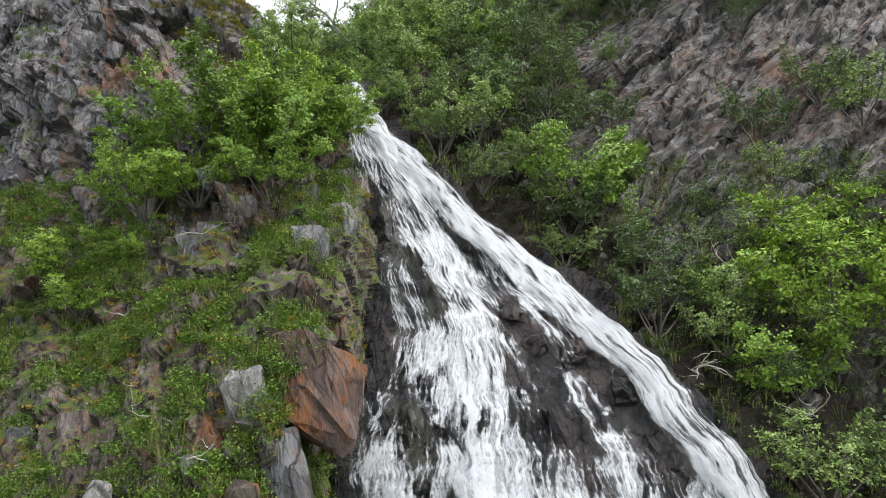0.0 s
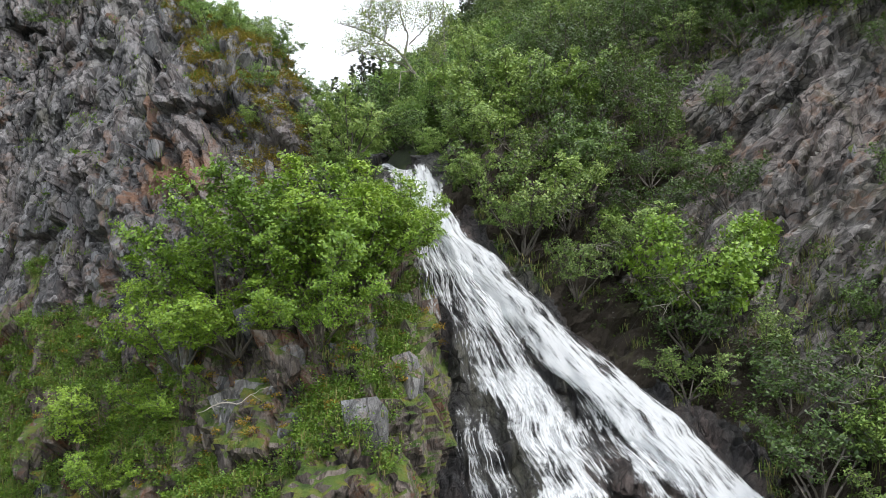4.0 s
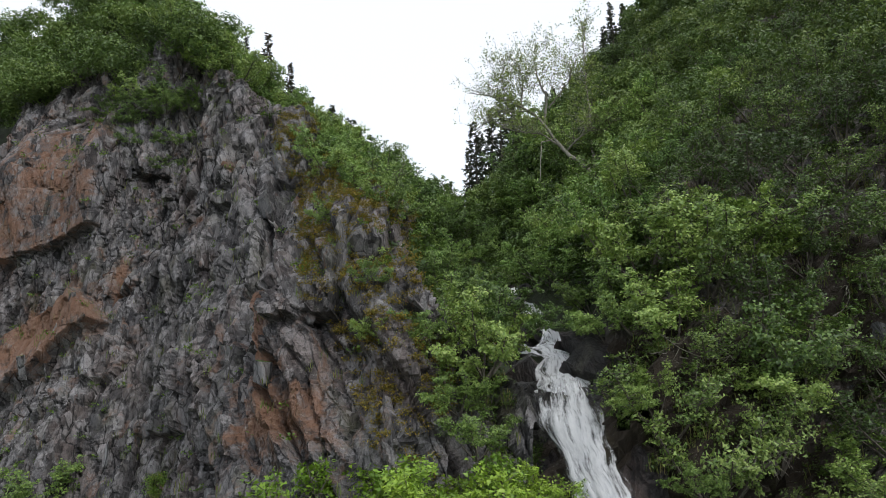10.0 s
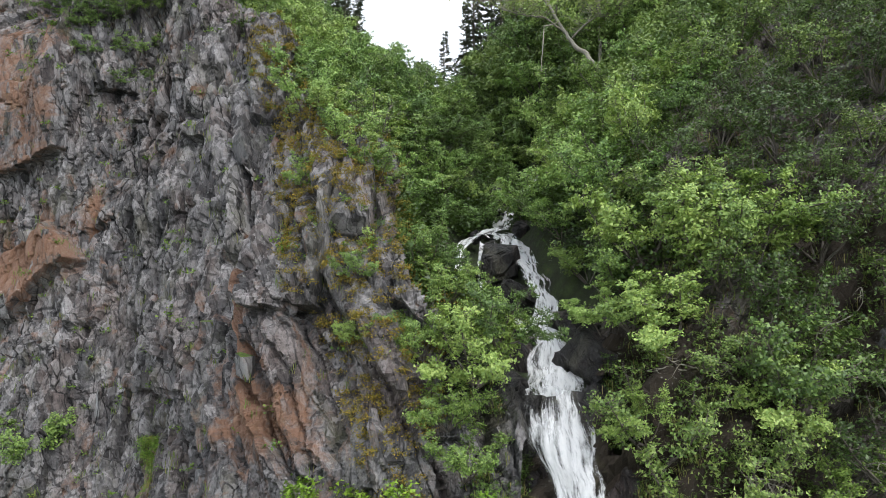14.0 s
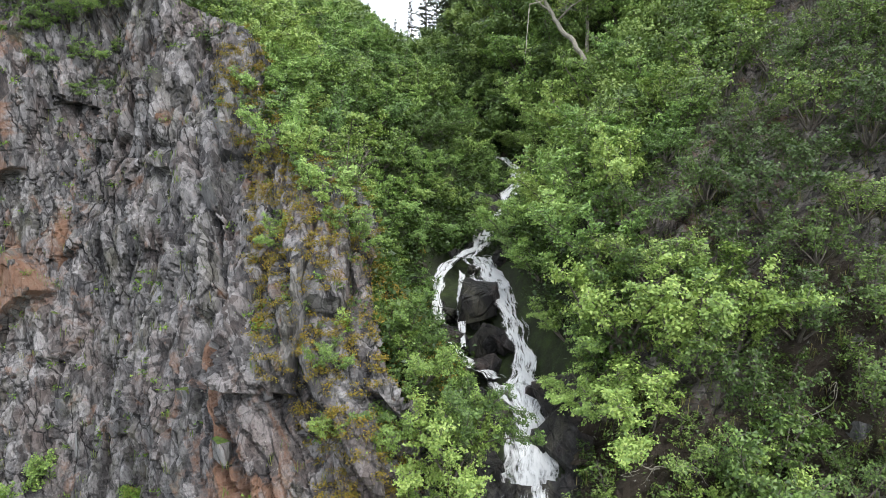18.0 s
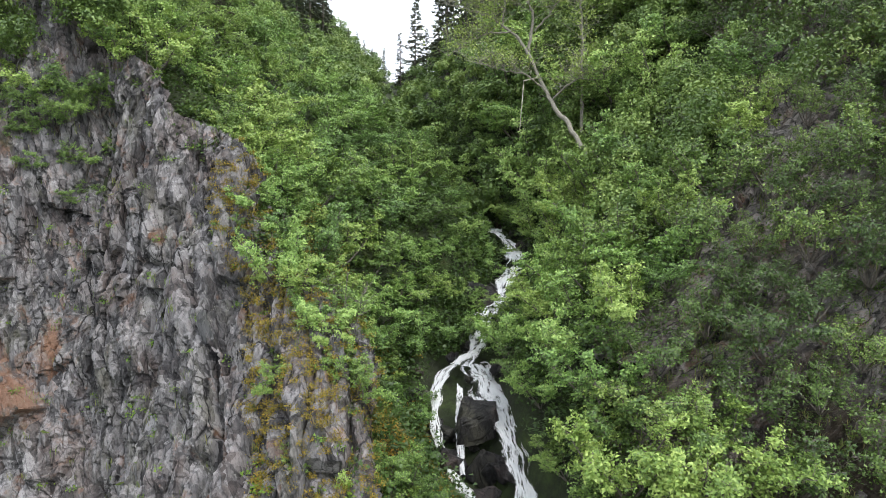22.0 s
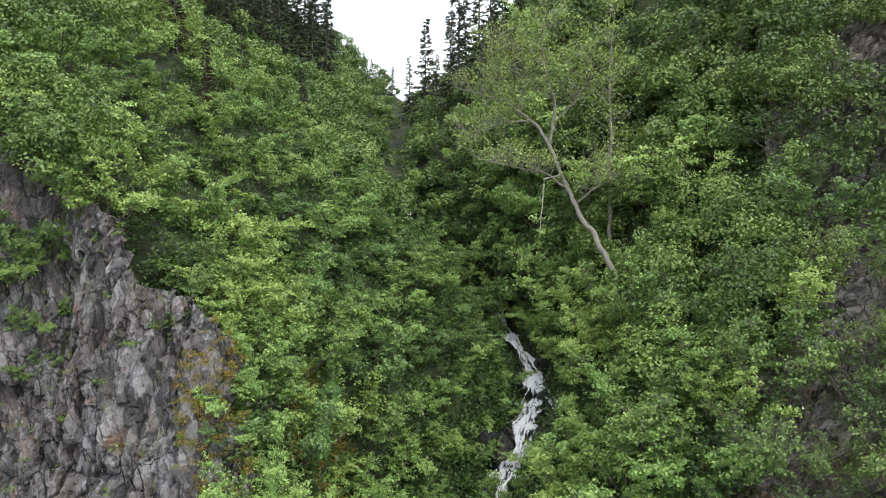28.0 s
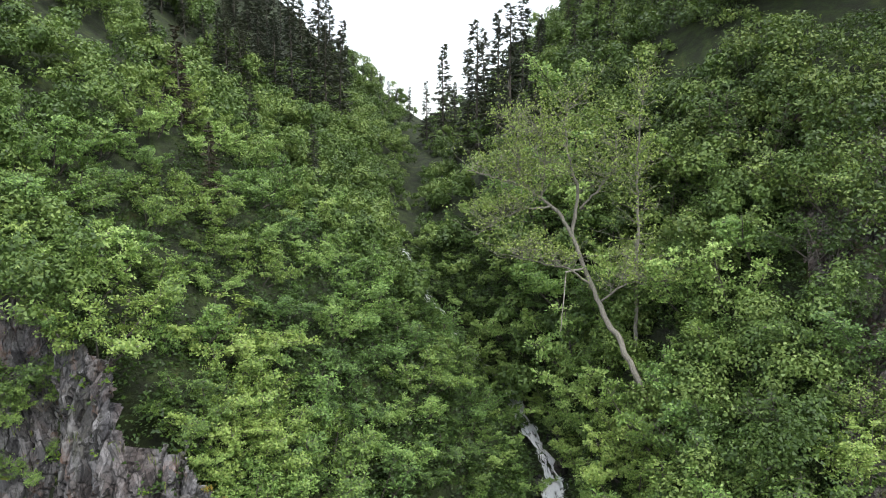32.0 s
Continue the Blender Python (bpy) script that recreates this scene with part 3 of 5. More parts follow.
def left_stain(x, z):
    return (0.75 * orange_slab(x, z) * np.clip((36.5 - z) / 3, 0, 1) + 0.45 * undercut_slab(x, z) + 1.3 * blob(x, z, -25.2, 24.4, 2.4, 1.5, -0.6) + 1.3 * blob(x, z, -11.8, 22.3, 0.6, 2.4, 0.35) + 0.6 * blob(x, z, -10.4, 20.0, 1.4, 0.8) + 0.8 * blob(x, z, -9.7, 20.4, 1.2, 0.9)
            + 0.8 * blob(x, z, -22.4, 26.5, 0.5, 2.4) + 1.2 * blob(x, z, -17.6, 30.7, 0.3, 0.4) + 0.8 * blob(x, z, -12.5, 17.5, 0.6, 2.5) - 0.25 * blob(x, z, -17.5, 27, 3.5, 8))


left_cliff = tagged(rock_sheet("left_cliff", -35, -4.0, 8, 41, 0.07, 1, 0.75, MAT_CLIFF, lambda x: 0.12 + 0.5 / (1 + np.exp(-(x + 13) * 1.2)), extra=left_form, stain=left_stain, plain=lambda x, z: np.maximum(undercut_slab(x, z), orange_slab(x, z)),
                               turf=lambda x, z: np.clip((z - 30.6 + (x + 14.4) * 1.45) / 1.5 + 0.3, 0, 1) + np.clip((z - 35.3) / 1.5, 0, 1) + 0.8 * blob(x, z, -22.6, 30, 0.8, 2.5) + 0.7 * blob(x, z, -23.2, 33, 2.0, 2.2) + 0.7 * blob(x, z, -21.2, 23.5, 0.5, 3.5)),
                    "tall jointed grey slate cliff with rust stains and moss", "cliff", kind="structure")
FALL_Z = (-4, 0, 7.2, 10.2, 11.1, 13.3, 15.6, 17.2, 18.5, 19.4, 20.5, 21.6, 23.2)
FALL_L = (-5, -4, -2.4, -1.7, -1.55, -2.05, -2.75, -3.0, -3.2, -3.5, -4.25, -4.65, -5.0)
FALL_R = (11.2, 9.6, 7.0, 5.6, 4.9, 3.2, 0.8, -0.8, -1.6, -2.0, -2.6, -2.95, -3.2)
TORRENT_W = (2.4, 2.0, 1.3, 1.4, 1.5, 1.9, 1.6, 1.4, 1.3, 1.4, 1.6, 1.6, 1.3)


def edge_l(z):
    return np.interp(z, FALL_Z, FALL_L)


def edge_r(z):
    return np.interp(z, FALL_Z, FALL_R)


def band(z):
    return np.interp(z, FALL_Z, TORRENT_W)


falls_face = tagged(rock_sheet("falls_rock_face", -6.0, 10.5, -4, 24.5, 0.085, 2, 0.2, MAT_WET, back=0.0,
                               extra=lambda x, z: (3.0 * blocks(x, z, 1.1, 1.8, 0.3, 205, 0.8, 0.5) + 1.4 * blocks(x, z, 0.42, 1.8, 0.3, 208, 0.9, 0.4)) * np.clip(np.maximum(edge_l(z) - x, x - edge_r(z)) / 0.6, 0, 1),
                               keep_also=lambda x, z: (x < edge_r(z) + 0.55 + fbm(x * 0.8, z * 0.8, 77)) & (x > edge_l(z) - 1.6 + fbm(x * 0.8, z * 0.8, 78))),
                    "black wet rock face behind the waterfall", "rock face", kind="structure")
right_cliff = tagged(rock_sheet("right_cliff", -4.6, 34, -4, 46, 0.15, 3, 0.7, MAT_CLIFF_R, lambda x: -0.9, back=0.3,
                                keep_also=lambda x, z: (x > -3.0) | (z < 20.0),
                                soil=lambda x, z: np.clip(1.6 - (x - edge_r(z)) / 3.2, 0, 0.9) * np.clip((24 - z) / 3, 0, 1) + 0.35 * np.clip((14 - z) / 4, 0, 1) + 0.75 * blob(x, z, 3.6, 23.5, 3.0, 5.0),
                                stain=lambda x, z: 0.7 * blob(x, z, 6.5, 22.3, 1.3, 1.6) + 0.6 * blob(x, z, 11.5, 19.5, 1.6, 1.2) + 0.5 * blob(x, z, 13.5, 22, 1.2, 3)),
                     "brown and grey broken rock slope beside the falls", "cliff", kind="structure")


def ground():
    """The wooded valley above the falls and the land round about: one sheet out to the horizon."""
    def axis(near0, near1, step, far):
        mid = np.arange(near0, near1 + step, step)
        out = [near1 + step * 1.25 ** k * 4 for k in range(1, 28)]
        low = [near0 - step * 1.25 ** k * 4 for k in range(1, 28)]
        return np.array(sorted([v for v in low if v > -far] + list(mid) + [v for v in out if v < far]))
    xs, ys = axis(-62, 32, 0.75, 900), axis(2, 120, 0.75, 900)
    x, y = np.meshgrid(xs, ys)
    z = np.minimum(valley(x, y), face_height(x, y - 1.8 + 1.3 * np.exp(-((x + 4.2) / 2.4) ** 4)) - 0.3)
    z = z + 0.35 * fbm(x * 0.35, y * 0.35, 7) * np.clip((y - 20) / 6, 0, 1)
    z = z - 0.7 * np.exp(-((x - bed_x(y)) / np.interp(y, (26, 28, 33, 35), (1.4, 2.6, 2.6, 1.4))) ** 2) * np.clip((y - 24) / 2, 0, 1) * np.clip((62 - y) / 4, 0, 1)
    z = np.minimum(np.maximum(z, -3.0), 150.0)
    P = np.stack([x, y, z], -1)
    return tagged(new("ground", mesh_of("ground", P.reshape(-1, 3), grid_quads(len(xs), len(ys)), MAT_SOIL, smooth=True)), "steep green valley floor of soil, moss and litter", "ground", kind="structure")


ground()

LEDGE_Z = (-4, 4, 8, 10, 12, 14, 15.5, 17, 18.5)
LEDGE = {
    -17: (15, 17.5, 19, 20, 20.8, 21.6, 22.2, 23, 24),
    -13: (13, 15.8, 17.4, 18.3, 19.3, 20.4, 21.2, 22.3, 23.5),
    -9.5: (11.5, 14, 15.9, 17.0, 18.0, 19.0, 19.8, 21, 22.5),
    -6: (10, 12.6, 14.1, 15.1, 16.2, 17.3, 18.2, 20, 22),
    -3.6: (9.5, 11.8, 13.2, 14.1, 15.5, 16.8, 17.6, 19.6, 22),
    -2.4: (9.5, 12, 13.8, 14.4, 16.0, 17.2, 18.2, 20, 22),
}
LEDGE_X = np.array(sorted(LEDGE), float)
LEDGE_Y = np.array([LEDGE[k] for k in sorted(LEDGE)], float)


def ledge_front(x, z):
    rows = np.stack([np.interp(z, LEDGE_Z, r) for r in LEDGE_Y])
    i = np.clip(np.searchsorted(LEDGE_X, x) - 1, 0, len(LEDGE_X) - 2)
    f = np.clip((x - LEDGE_X[i]) / (LEDGE_X[i + 1] - LEDGE_X[i]), 0, 1)
    a, b = np.take_along_axis(rows, i[None], 0)[0], np.take_along_axis(rows, (i + 1)[None], 0)[0]
    return a + (b - a) * f


def ledge():
    """The grassy buttress beside the falls: a broken front and a steep side turned to the water."""
    step = 0.075
    nf, ns, nv = int(14.6 / step), int(5 / step), int(22.5 / step)
    u = np.concatenate([np.linspace(-17, -2.4, nf), np.linspace(-2.4, 2.6, ns + 1)[1:]])
    uu, z = np.meshgrid(u, np.linspace(-4, 18.5, nv))
    side = np.clip(uu + 2.4, 0, None)
    edge = np.interp(z, (-4, 7, 9, 10.5, 13, 16, 18.5), (-3.6, -3.3, -3.0, -2.4, -2.5, -2.8, -3.6))
    x = np.minimum(uu, -2.4)
    x = x + (edge + 2.4) * np.clip((x + 5.5) / 3.1, 0, 1) + 0.12 * side
    y = ledge_front(np.minimum(uu, -2.4), z) + side
    P = np.stack([x, y, z], -1)
    wx, wz = uu + fbm(uu * 0.4, z * 0.4, 60), z + fbm(uu * 0.4, z * 0.4, 61)
    d = 0.9 * fbm(uu * 0.22, z * 0.3, 62, 3) + 0.65 * blocks(wx, wz, 1.5, 1.2, 0.2, 63) + 0.34 * blocks(wx, wz, 0.55, 1.2, 0.1, 64) + 0.12 * blocks(wx, wz, 0.22, 1.2, 0, 65)
    P = pushed(P, d * 0.8)
    SHEETS["mossy_ledge"] = (P, P[..., 2] > 3)
    return tagged(new("mossy_ledge", mesh_of("mossy_ledge", P.reshape(-1, 3), grid_quads(len(u), nv), MAT_LEDGE)), "grassy rock buttress with mossy steps beside the waterfall", "rock ledge", kind="structure")


rock_ledge = ledge()


# ---- water ----
WET_ROCKS = ((-1.7, 14.6, 0.9, 3.4, 4), (-0.1, 15.2, 0.7, 2.4, 20), (0.6, 14.0, 0.6, 2.0, 20), (1.8, 11.8, 1.2, 2.0, 12), (2.4, 10.7, 0.9, 1.8, 10), (3.4, 10.6, 1.3, 1.8, 25), (4.3, 9.4, 1.4, 1.8, 25), (2.8, 8.7, 1.2, 2.6, 10), (4.7, 8.2, 1.3, 1.5, 20), (-0.7, 8.7, 1.0, 2.6, 4), (-0.4, 12.3, 0.5, 1.6, 6))


def water_sheet(name, z0, z1, left, right, off, material, seed, parent, rough=0.3, fade=0.25, bare=0.0, wide=4.5):
    """A sheet of falling water between two edges, with lumps and torn borders."""
    nv, nu = int((z1 - z0) / 0.08) + 1, 56
    v, u = np.meshgrid(np.linspace(z1, z0, nv), np.linspace(0, 1, nu), indexing="ij")
    l, r = left(v), right(v)
    l, r = l + 0.35 * fbm(v * 0.9, v * 0 + seed, seed), r + 0.3 * fbm(v * 1.1, v * 0 + seed + 3, seed)
    x = l + (r - l) * u
    y = face(x, v) - off + 0.02
    P = np.stack([x, y, v], -1)
    d = rough * (fbm(x * 1.2, v * 0.5, seed + 1, 3) + 0.5 * fbm(x * 4, v * 1.5, seed + 2, 3)) + off * 0.7 * np.sin(np.pi * np.clip(u, 0, 1)) ** 0.5
    P[..., 1] -= d
    uv = np.stack([u * wide + 0.25 * x, v], -1).reshape(-1, 2)
    me = mesh_of(name, P.reshape(-1, 3), grid_quads(nu, nv)[:, ::-1], material, uv, True)
    thin = me.attributes.new("thin", "FLOAT_VECTOR", "POINT")
    t = fade * (np.exp(-u / 0.05) + np.exp(-(1 - u) / 0.05)) + bare * np.exp(-u / 0.3) * np.clip((v - 9) / 5, 0, 1) + 0.5 * np.exp(-(z1 - v) / 0.35)
    if bare:
        t = t + sum(0.15 * blob(x, v, a, b, w * 0.55, h * 0.55, 0.45) for a, b, w, h, _ in WET_ROCKS)
    thin.data.foreach_set("vector", np.repeat(t.ravel()[:, None], 3, 1).astype(np.float32).ravel())
    return part(name, me, parent)


waterfall = thing("waterfall", "white waterfall fanning out over black rock in threads and froth", "waterfall")
water_sheet("torrent", -4, 21.4, lambda z: edge_r(z) - band(z), edge_r, 0.5, MAT_TORRENT, 11, waterfall, wide=1.7)
water_sheet("veil", -4, 20.0, edge_l, lambda z: edge_r(z) - band(z) * 0.5, 0.42, MAT_VEIL, 12, waterfall, bare=0.07)
water_sheet("back_veil", -4, 19.2, lambda z: edge_l(z) + 0.1, lambda z: edge_r(z) - band(z) * 0.3, 0.3, MAT_VEIL, 17, waterfall, bare=0.07)


def stream_strip(name, path, width, material, seed, parent, lift=0.12):
    """A strip of running water along a line of (x, y, z), sagging and lumpy."""
    path = np.asarray(path, float)
    s = np.concatenate([[0], np.cumsum(np.linalg.norm(np.diff(path, axis=0), axis=1))])
    n, k = int(s[-1] / 0.09), 22
    t = np.linspace(0, s[-1], n)
    c = np.stack([np.interp(t, s, path[:, i]) for i in range(3)], -1)
    c = np.stack([np.convolve(np.pad(c[:, i], 6, "edge"), np.ones(13) / 13, "valid") for i in range(3)], -1)
    g = np.gradient(c, axis=0)
    side = np.stack([-g[:, 1], g[:, 0], g[:, 2] * 0], -1)
    side /= np.maximum(np.linalg.norm(side, axis=1, keepdims=True), 1e-6)
    u = np.linspace(-1, 1, k)
    w = width * (0.75 + 0.8 * fbm(t * 0.7, t * 0 + seed, seed, 3))
    P = c[:, None] + side[:, None] * (u[None, :] * w[:, None])[..., None]
    P[..., 2] += lift + 0.16 * fbm(P[..., 0] * 2.2, P[..., 1] * 1.3 + P[..., 2], seed + 2, 3) - 0.05 * u[None] ** 2
    uv = np.stack([np.broadcast_to(u * width, (n, k)), np.broadcast_to(t[:, None], (n, k))], -1)
    me = mesh_of(name, P.reshape(-1, 3), grid_quads(k, n), material, uv.reshape(-1, 2), True)
    thin = me.attributes.new("thin", "FLOAT_VECTOR", "POINT")
    e = np.broadcast_to(0.3 * np.abs(u) ** 4, (n, k))
    thin.data.foreach_set("vector", np.repeat(e.ravel()[:, None], 3, 1).astype(np.float32).ravel())
    return part(name, me, parent)


stream = thing("stream", "white mountain stream tumbling between dark rocks and bushes", "stream")
bed = lambda y, dx=0.0: (float(bed_x(y)) + dx, y, float(np.interp(y, BED_Y, BED_Z)))
# steps: the water drops at small falls and runs flat between them
upper = [bed(y, 0.22 * math.sin(y * 1.7)) for y in (58, 56.5, 55, 53, 51, 49.5, 47.8, 46, 44.6, 43.3, 42.4, 41.5, 40.6, 39.8, 39, 38.2, 37.5, 36.8, 36.3, 35.4, 34.5, 33.6, 32.6)]
upper = [(x, y, z + 0.14 * math.sin(y * 2.1)) for x, y, z in upper]
stream_strip("rapid", upper, 0.8, MAT_STREAM, 31, stream, 0.32)
stream_strip("left_cascade", [(-8.3, 33.4, 25.4), (-8.9, 32.4, 25.0), (-8.9, 31.4, 24.6), (-8.7, 30.7, 24.3), (-8.4, 29.9, 23.7), (-8.0, 29.2, 23.2), (-7.5, 28.6, 22.8), (-6.9, 28.0, 22.4), (-6.0, 27.4, 22.3), (-5.2, 26.8, 22.2)], 0.55, MAT_STREAM, 32, stream, 0.25)
stream_strip("middle_thread", [(-8.0, 31.6, 24.9), (-7.7, 30.6, 24.5), (-7.5, 29.8, 23.9), (-7.2, 29.0, 23.2), (-6.9, 28.3, 22.6)], 0.2, MAT_STREAM, 36, stream, 0.25)
stream_strip("right_cascade", [(-7.8, 33.2, 25.4), (-6.9, 31.8, 25.0), (-6.2, 30.4, 24.5), (-5.6, 29.4, 23.9), (-5.0, 28.2, 23.2), (-4.6, 27.0, 22.6), (-4.3, 26.0, 22.2), (-4.0, 25.0, 21.7), (-3.8, 24.2, 21.2), (-3.6, 23.4, 20.6), (-3.3, 22.6, 19.9), (-3.0, 22.1, 19.3)], 1.0, MAT_STREAM, 33, stream, 0.16)
stream_strip("chute", [(-4.5, 26.4, 22.3), (-4.2, 25.6, 21.9), (-3.95, 24.8, 21.55), (-3.8, 24.2, 21.15), (-3.6, 23.4, 20.5), (-3.3, 22.6, 19.8), (-3.0, 22.1, 19.2)], 1.0, MAT_TORRENT, 37, stream, 0.3)
stream_strip("side_rapid", [(-8.0, 42.4, 28.5), (-7.2, 41.2, 28.3), (-6.7, 40.2, 28.0), (-7.2, 39.2, 27.3), (-7.9, 38.0, 26.8)], 0.4, MAT_STREAM, 35, stream, 0.3)

# ---- plants ----
def bush_parts(seed, height, width, n_stem, n_twig, per_twig, leaf, material, name="alder_bush", bark=None):
    """A many-stemmed bush: each stem with its twigs is a part, the leaves are the crown."""
    rng = np.random.default_rng(seed)
    stems, centres, outs = [], [], []
    for k in range(n_stem):
        a = 2 * np.pi * (k + rng.uniform(-0.3, 0.3)) / n_stem
        spread = rng.uniform(0.35, 0.95)
        heading = np.array([np.cos(a) * spread, np.sin(a) * spread, 1.0])
        L = height * rng.uniform(0.75, 1.05)
        line = bent((np.cos(a) * 0.1, np.sin(a) * 0.1, -0.5), heading * (width / height, width / height, 1), L, 8, rng, 0.22, 0.03)
        pieces = [tube(line, np.linspace(0.045, 0.008, 9) * height / 3, 4)]
        for _ in range(n_twig):
            f = rng.uniform(0.3, 1.0) ** 0.8
            i = min(int(f * 8), 7)
            s = line[i] + (line[i + 1] - line[i]) * (f * 8 - i)
            b = rng.uniform(0, 2 * np.pi)
            tl = rng.uniform(0.35, 0.75) * height / 3 * (1.25 - 0.5 * f)
            tw = bent(s, (np.cos(b), np.sin(b), rng.uniform(-0.1, 0.7)), tl, 4, rng, 0.3)
            pieces.append(tube(tw[::2], np.array([0.012, 0.008, 0.004]), 3))
            m = int(per_twig * rng.uniform(0.6, 1.3))
            g = rng.uniform(0.25, 1.05, m)
            j = np.clip((g * 4).astype(int), 0, 3)
            c = tw[j] + (tw[j + 1] - tw[j]) * (g * 4 - j)[:, None] + rng.normal(0, 0.06 * height / 3 + 0.015, (m, 3)) * (1, 1, 0.6)
            centres.append(c)
            outs.append(np.repeat((c.mean(0) - (0, 0, height * 0.5))[None] / height, m, 0))
        stems.append(joined(pieces))
    C, O = np.concatenate(centres), np.concatenate(outs)
    V, Q = leaves(C, leaf, rng, 0.75, O)
    return [mesh_of("stem", v, q, bark or MAT_BARK) for v, q in stems], mesh_of("crown", V, Q, material)


def make_bush(name, label, category, group, parts_of, at):
    ob = thing(name, label, category, group, at=at)
    stems, crown = parts_of
    for s in stems:
        part("stem", s, ob)
    part("crown", crown, ob)
    return ob


NEAR_BUSH = [bush_parts(100 + k, 3.0, 3.4, 7, 32, 42, 0.085, MAT_ALDER_FRESH) for k in range(4)]
WARM_BUSH = [bush_parts(120 + k, 3.0, 3.4, 6, 27, 36, 0.10, MAT_ALDER) for k in range(5)]
COOL_BUSH = [bush_parts(140 + k, 3.0, 3.4, 6, 27, 36, 0.10, MAT_ALDER_COOL) for k in range(5)]
# the same alders, thinner, in the leaf tones darkened for shade
SHADED_BUSH = [bush_parts(160 + k, 3.0, 3.4, 6, 26, 20, 0.10, MAT_SHADED_ALDER) for k in range(5)]
LABELS = {
    "slope": "open alder bush on the rock slope, leaves darkened for shade",
    "near": "many-stemmed alder bush in fresh bright green leaf",
    "warm": "yellow-green alder bush on the steep bank",
    "cool": "grey-green willow bush crowding the stream valley",
}


def plant(kind, x, y, z, size, tip=0.0, toward=0.0, spin=None, name=None):
    name = name or ("willow_bush" if kind == "cool" else "alder_bush")
    pool = {"near": NEAR_BUSH, "warm": WARM_BUSH, "cool": COOL_BUSH, "slope": SHADED_BUSH}[kind]
    spin = random.uniform(0, 360) if spin is None else spin
    m = pose(x, y, z, tip, toward, 0) @ pose(0, 0, 0, 0, 0, spin) @ Matrix.Diagonal((size, size, size * random.uniform(0.85, 1.15), 1))
    return make_bush(name, LABELS[kind], "bush", {"near": "fresh alder bushes", "warm": "alder bushes", "cool": "willow bushes", "slope": "alder bushes of the rock slope"}[kind], random.choice(pool), m)


def sprays(C, D, size, rng):
    """Hanging needle sprays: slim blades that point along the bough and droop."""
    n = len(C)
    d = D + rng.normal(0, 0.35, (n, 3)) - (0, 0, 0.25)
    d /= np.linalg.norm(d, axis=1, keepdims=True)
    s = np.cross(d, rng.normal(0, 0.5, (n, 3)) + (0, 0, 1))
    s /= np.maximum(np.linalg.norm(s, axis=1, keepdims=True), 1e-9)
    L = (size * rng.uniform(0.6, 1.3, n))[:, None]
    V = np.stack([C - d * L * 0.2, C + s * L * 0.16 + d * L * 0.3, C + d * L, C - s * L * 0.16 + d * L * 0.3], 1).reshape(-1, 3)
    return V, np.arange(4 * n).reshape(n, 4)


def spruce_parts(seed, height, material, sparse=0.0):
    """A narrow spruce: a tapering trunk and whorls of drooping boughs with needle sprays."""
    rng = np.random.default_rng(seed)
    trunk = tube(bent((0, 0, -0.6), (0, 0, 1), height + 0.6, 10, rng, 0.02, 0.1), np.linspace(0.016 * height, 0.006, 11), 6)
    wood, C, D = [], [], []
    z = height * 0.07
    while z < height * 0.99:
        f = z / height
        reach = height * 0.15 * (1 - f) ** 0.85 + 0.1
        for k in range(rng.integers(3, 6)):
            if rng.random() < sparse:
                continue
            a = rng.uniform(0, 2 * np.pi)
            L = reach * rng.uniform(0.5, 1.25)
            b = bent((0, 0, z), (np.cos(a), np.sin(a), 0.15 - 0.45 * (1 - f)), L, 2, rng, 0.1, 0.05)
            wood.append(tube(b, np.array([0.02, 0.012, 0.004]), 3))
            n = int(6 + L * 15)
            g = rng.uniform(0.1, 1.0, n)
            j = np.clip((g * 2).astype(int), 0, 1)
            C.append(b[j] + (b[j + 1] - b[j]) * (g * 2 - j)[:, None] + rng.normal(0, 0.04, (n, 3)))
            D.append(np.repeat(((b[2] - b[0]) / np.linalg.norm(b[2] - b[0]))[None], n, 0))
        z += height * 0.02 * rng.uniform(0.7, 1.4)
    V, Q = sprays(np.concatenate(C), np.concatenate(D), 0.33, rng)
    v, q = joined(wood)
    return mesh_of("trunk", *trunk, MAT_BARK), mesh_of("bough_layer", v, q, MAT_BARK), mesh_of("needles", V, Q, material)


SPRUCES = [spruce_parts(200 + k, 10.0, MAT_NEEDLE, 0.08 * (k % 3)) for k in range(4)] + [spruce_parts(210, 8.0, MAT_NEEDLE_FADED, 0.35)]


def spruce(x, y, height, k=None, faded=False):
    k = 4 if faded else (random.randrange(4) if k is None else k)
    s = height / (8.0 if k == 4 else 10.0)
    ob = thing("spruce", "faded brownish young spruce among alders" if faded else "dark slender spruce on the valley side", "tree", "spruces of the valley",
               at=pose(x, y, float(valley(x, y)), random.uniform(-2, 2), random.uniform(-2, 2), random.uniform(0, 360)) @ Matrix.Diagonal((s, s, s, 1)))
    trunk, boughs, needles = SPRUCES[k]
    part("trunk", trunk, ob)
    tagged(part("bough_layer", boughs, ob), kind="stuff")
    tagged(part("needles", needles, ob, "dense dark needle sprays"), kind="stuff")
    return ob


# alders filling the valley above the falls
random.seed(5)
spots = []


def free(x, y, z, gap):
    for a, b, c in spots:
        if (a - x) ** 2 + (b - y) ** 2 + (c - z) ** 2 < gap * gap:
            return False
    spots.append((x, y, z))
    return True


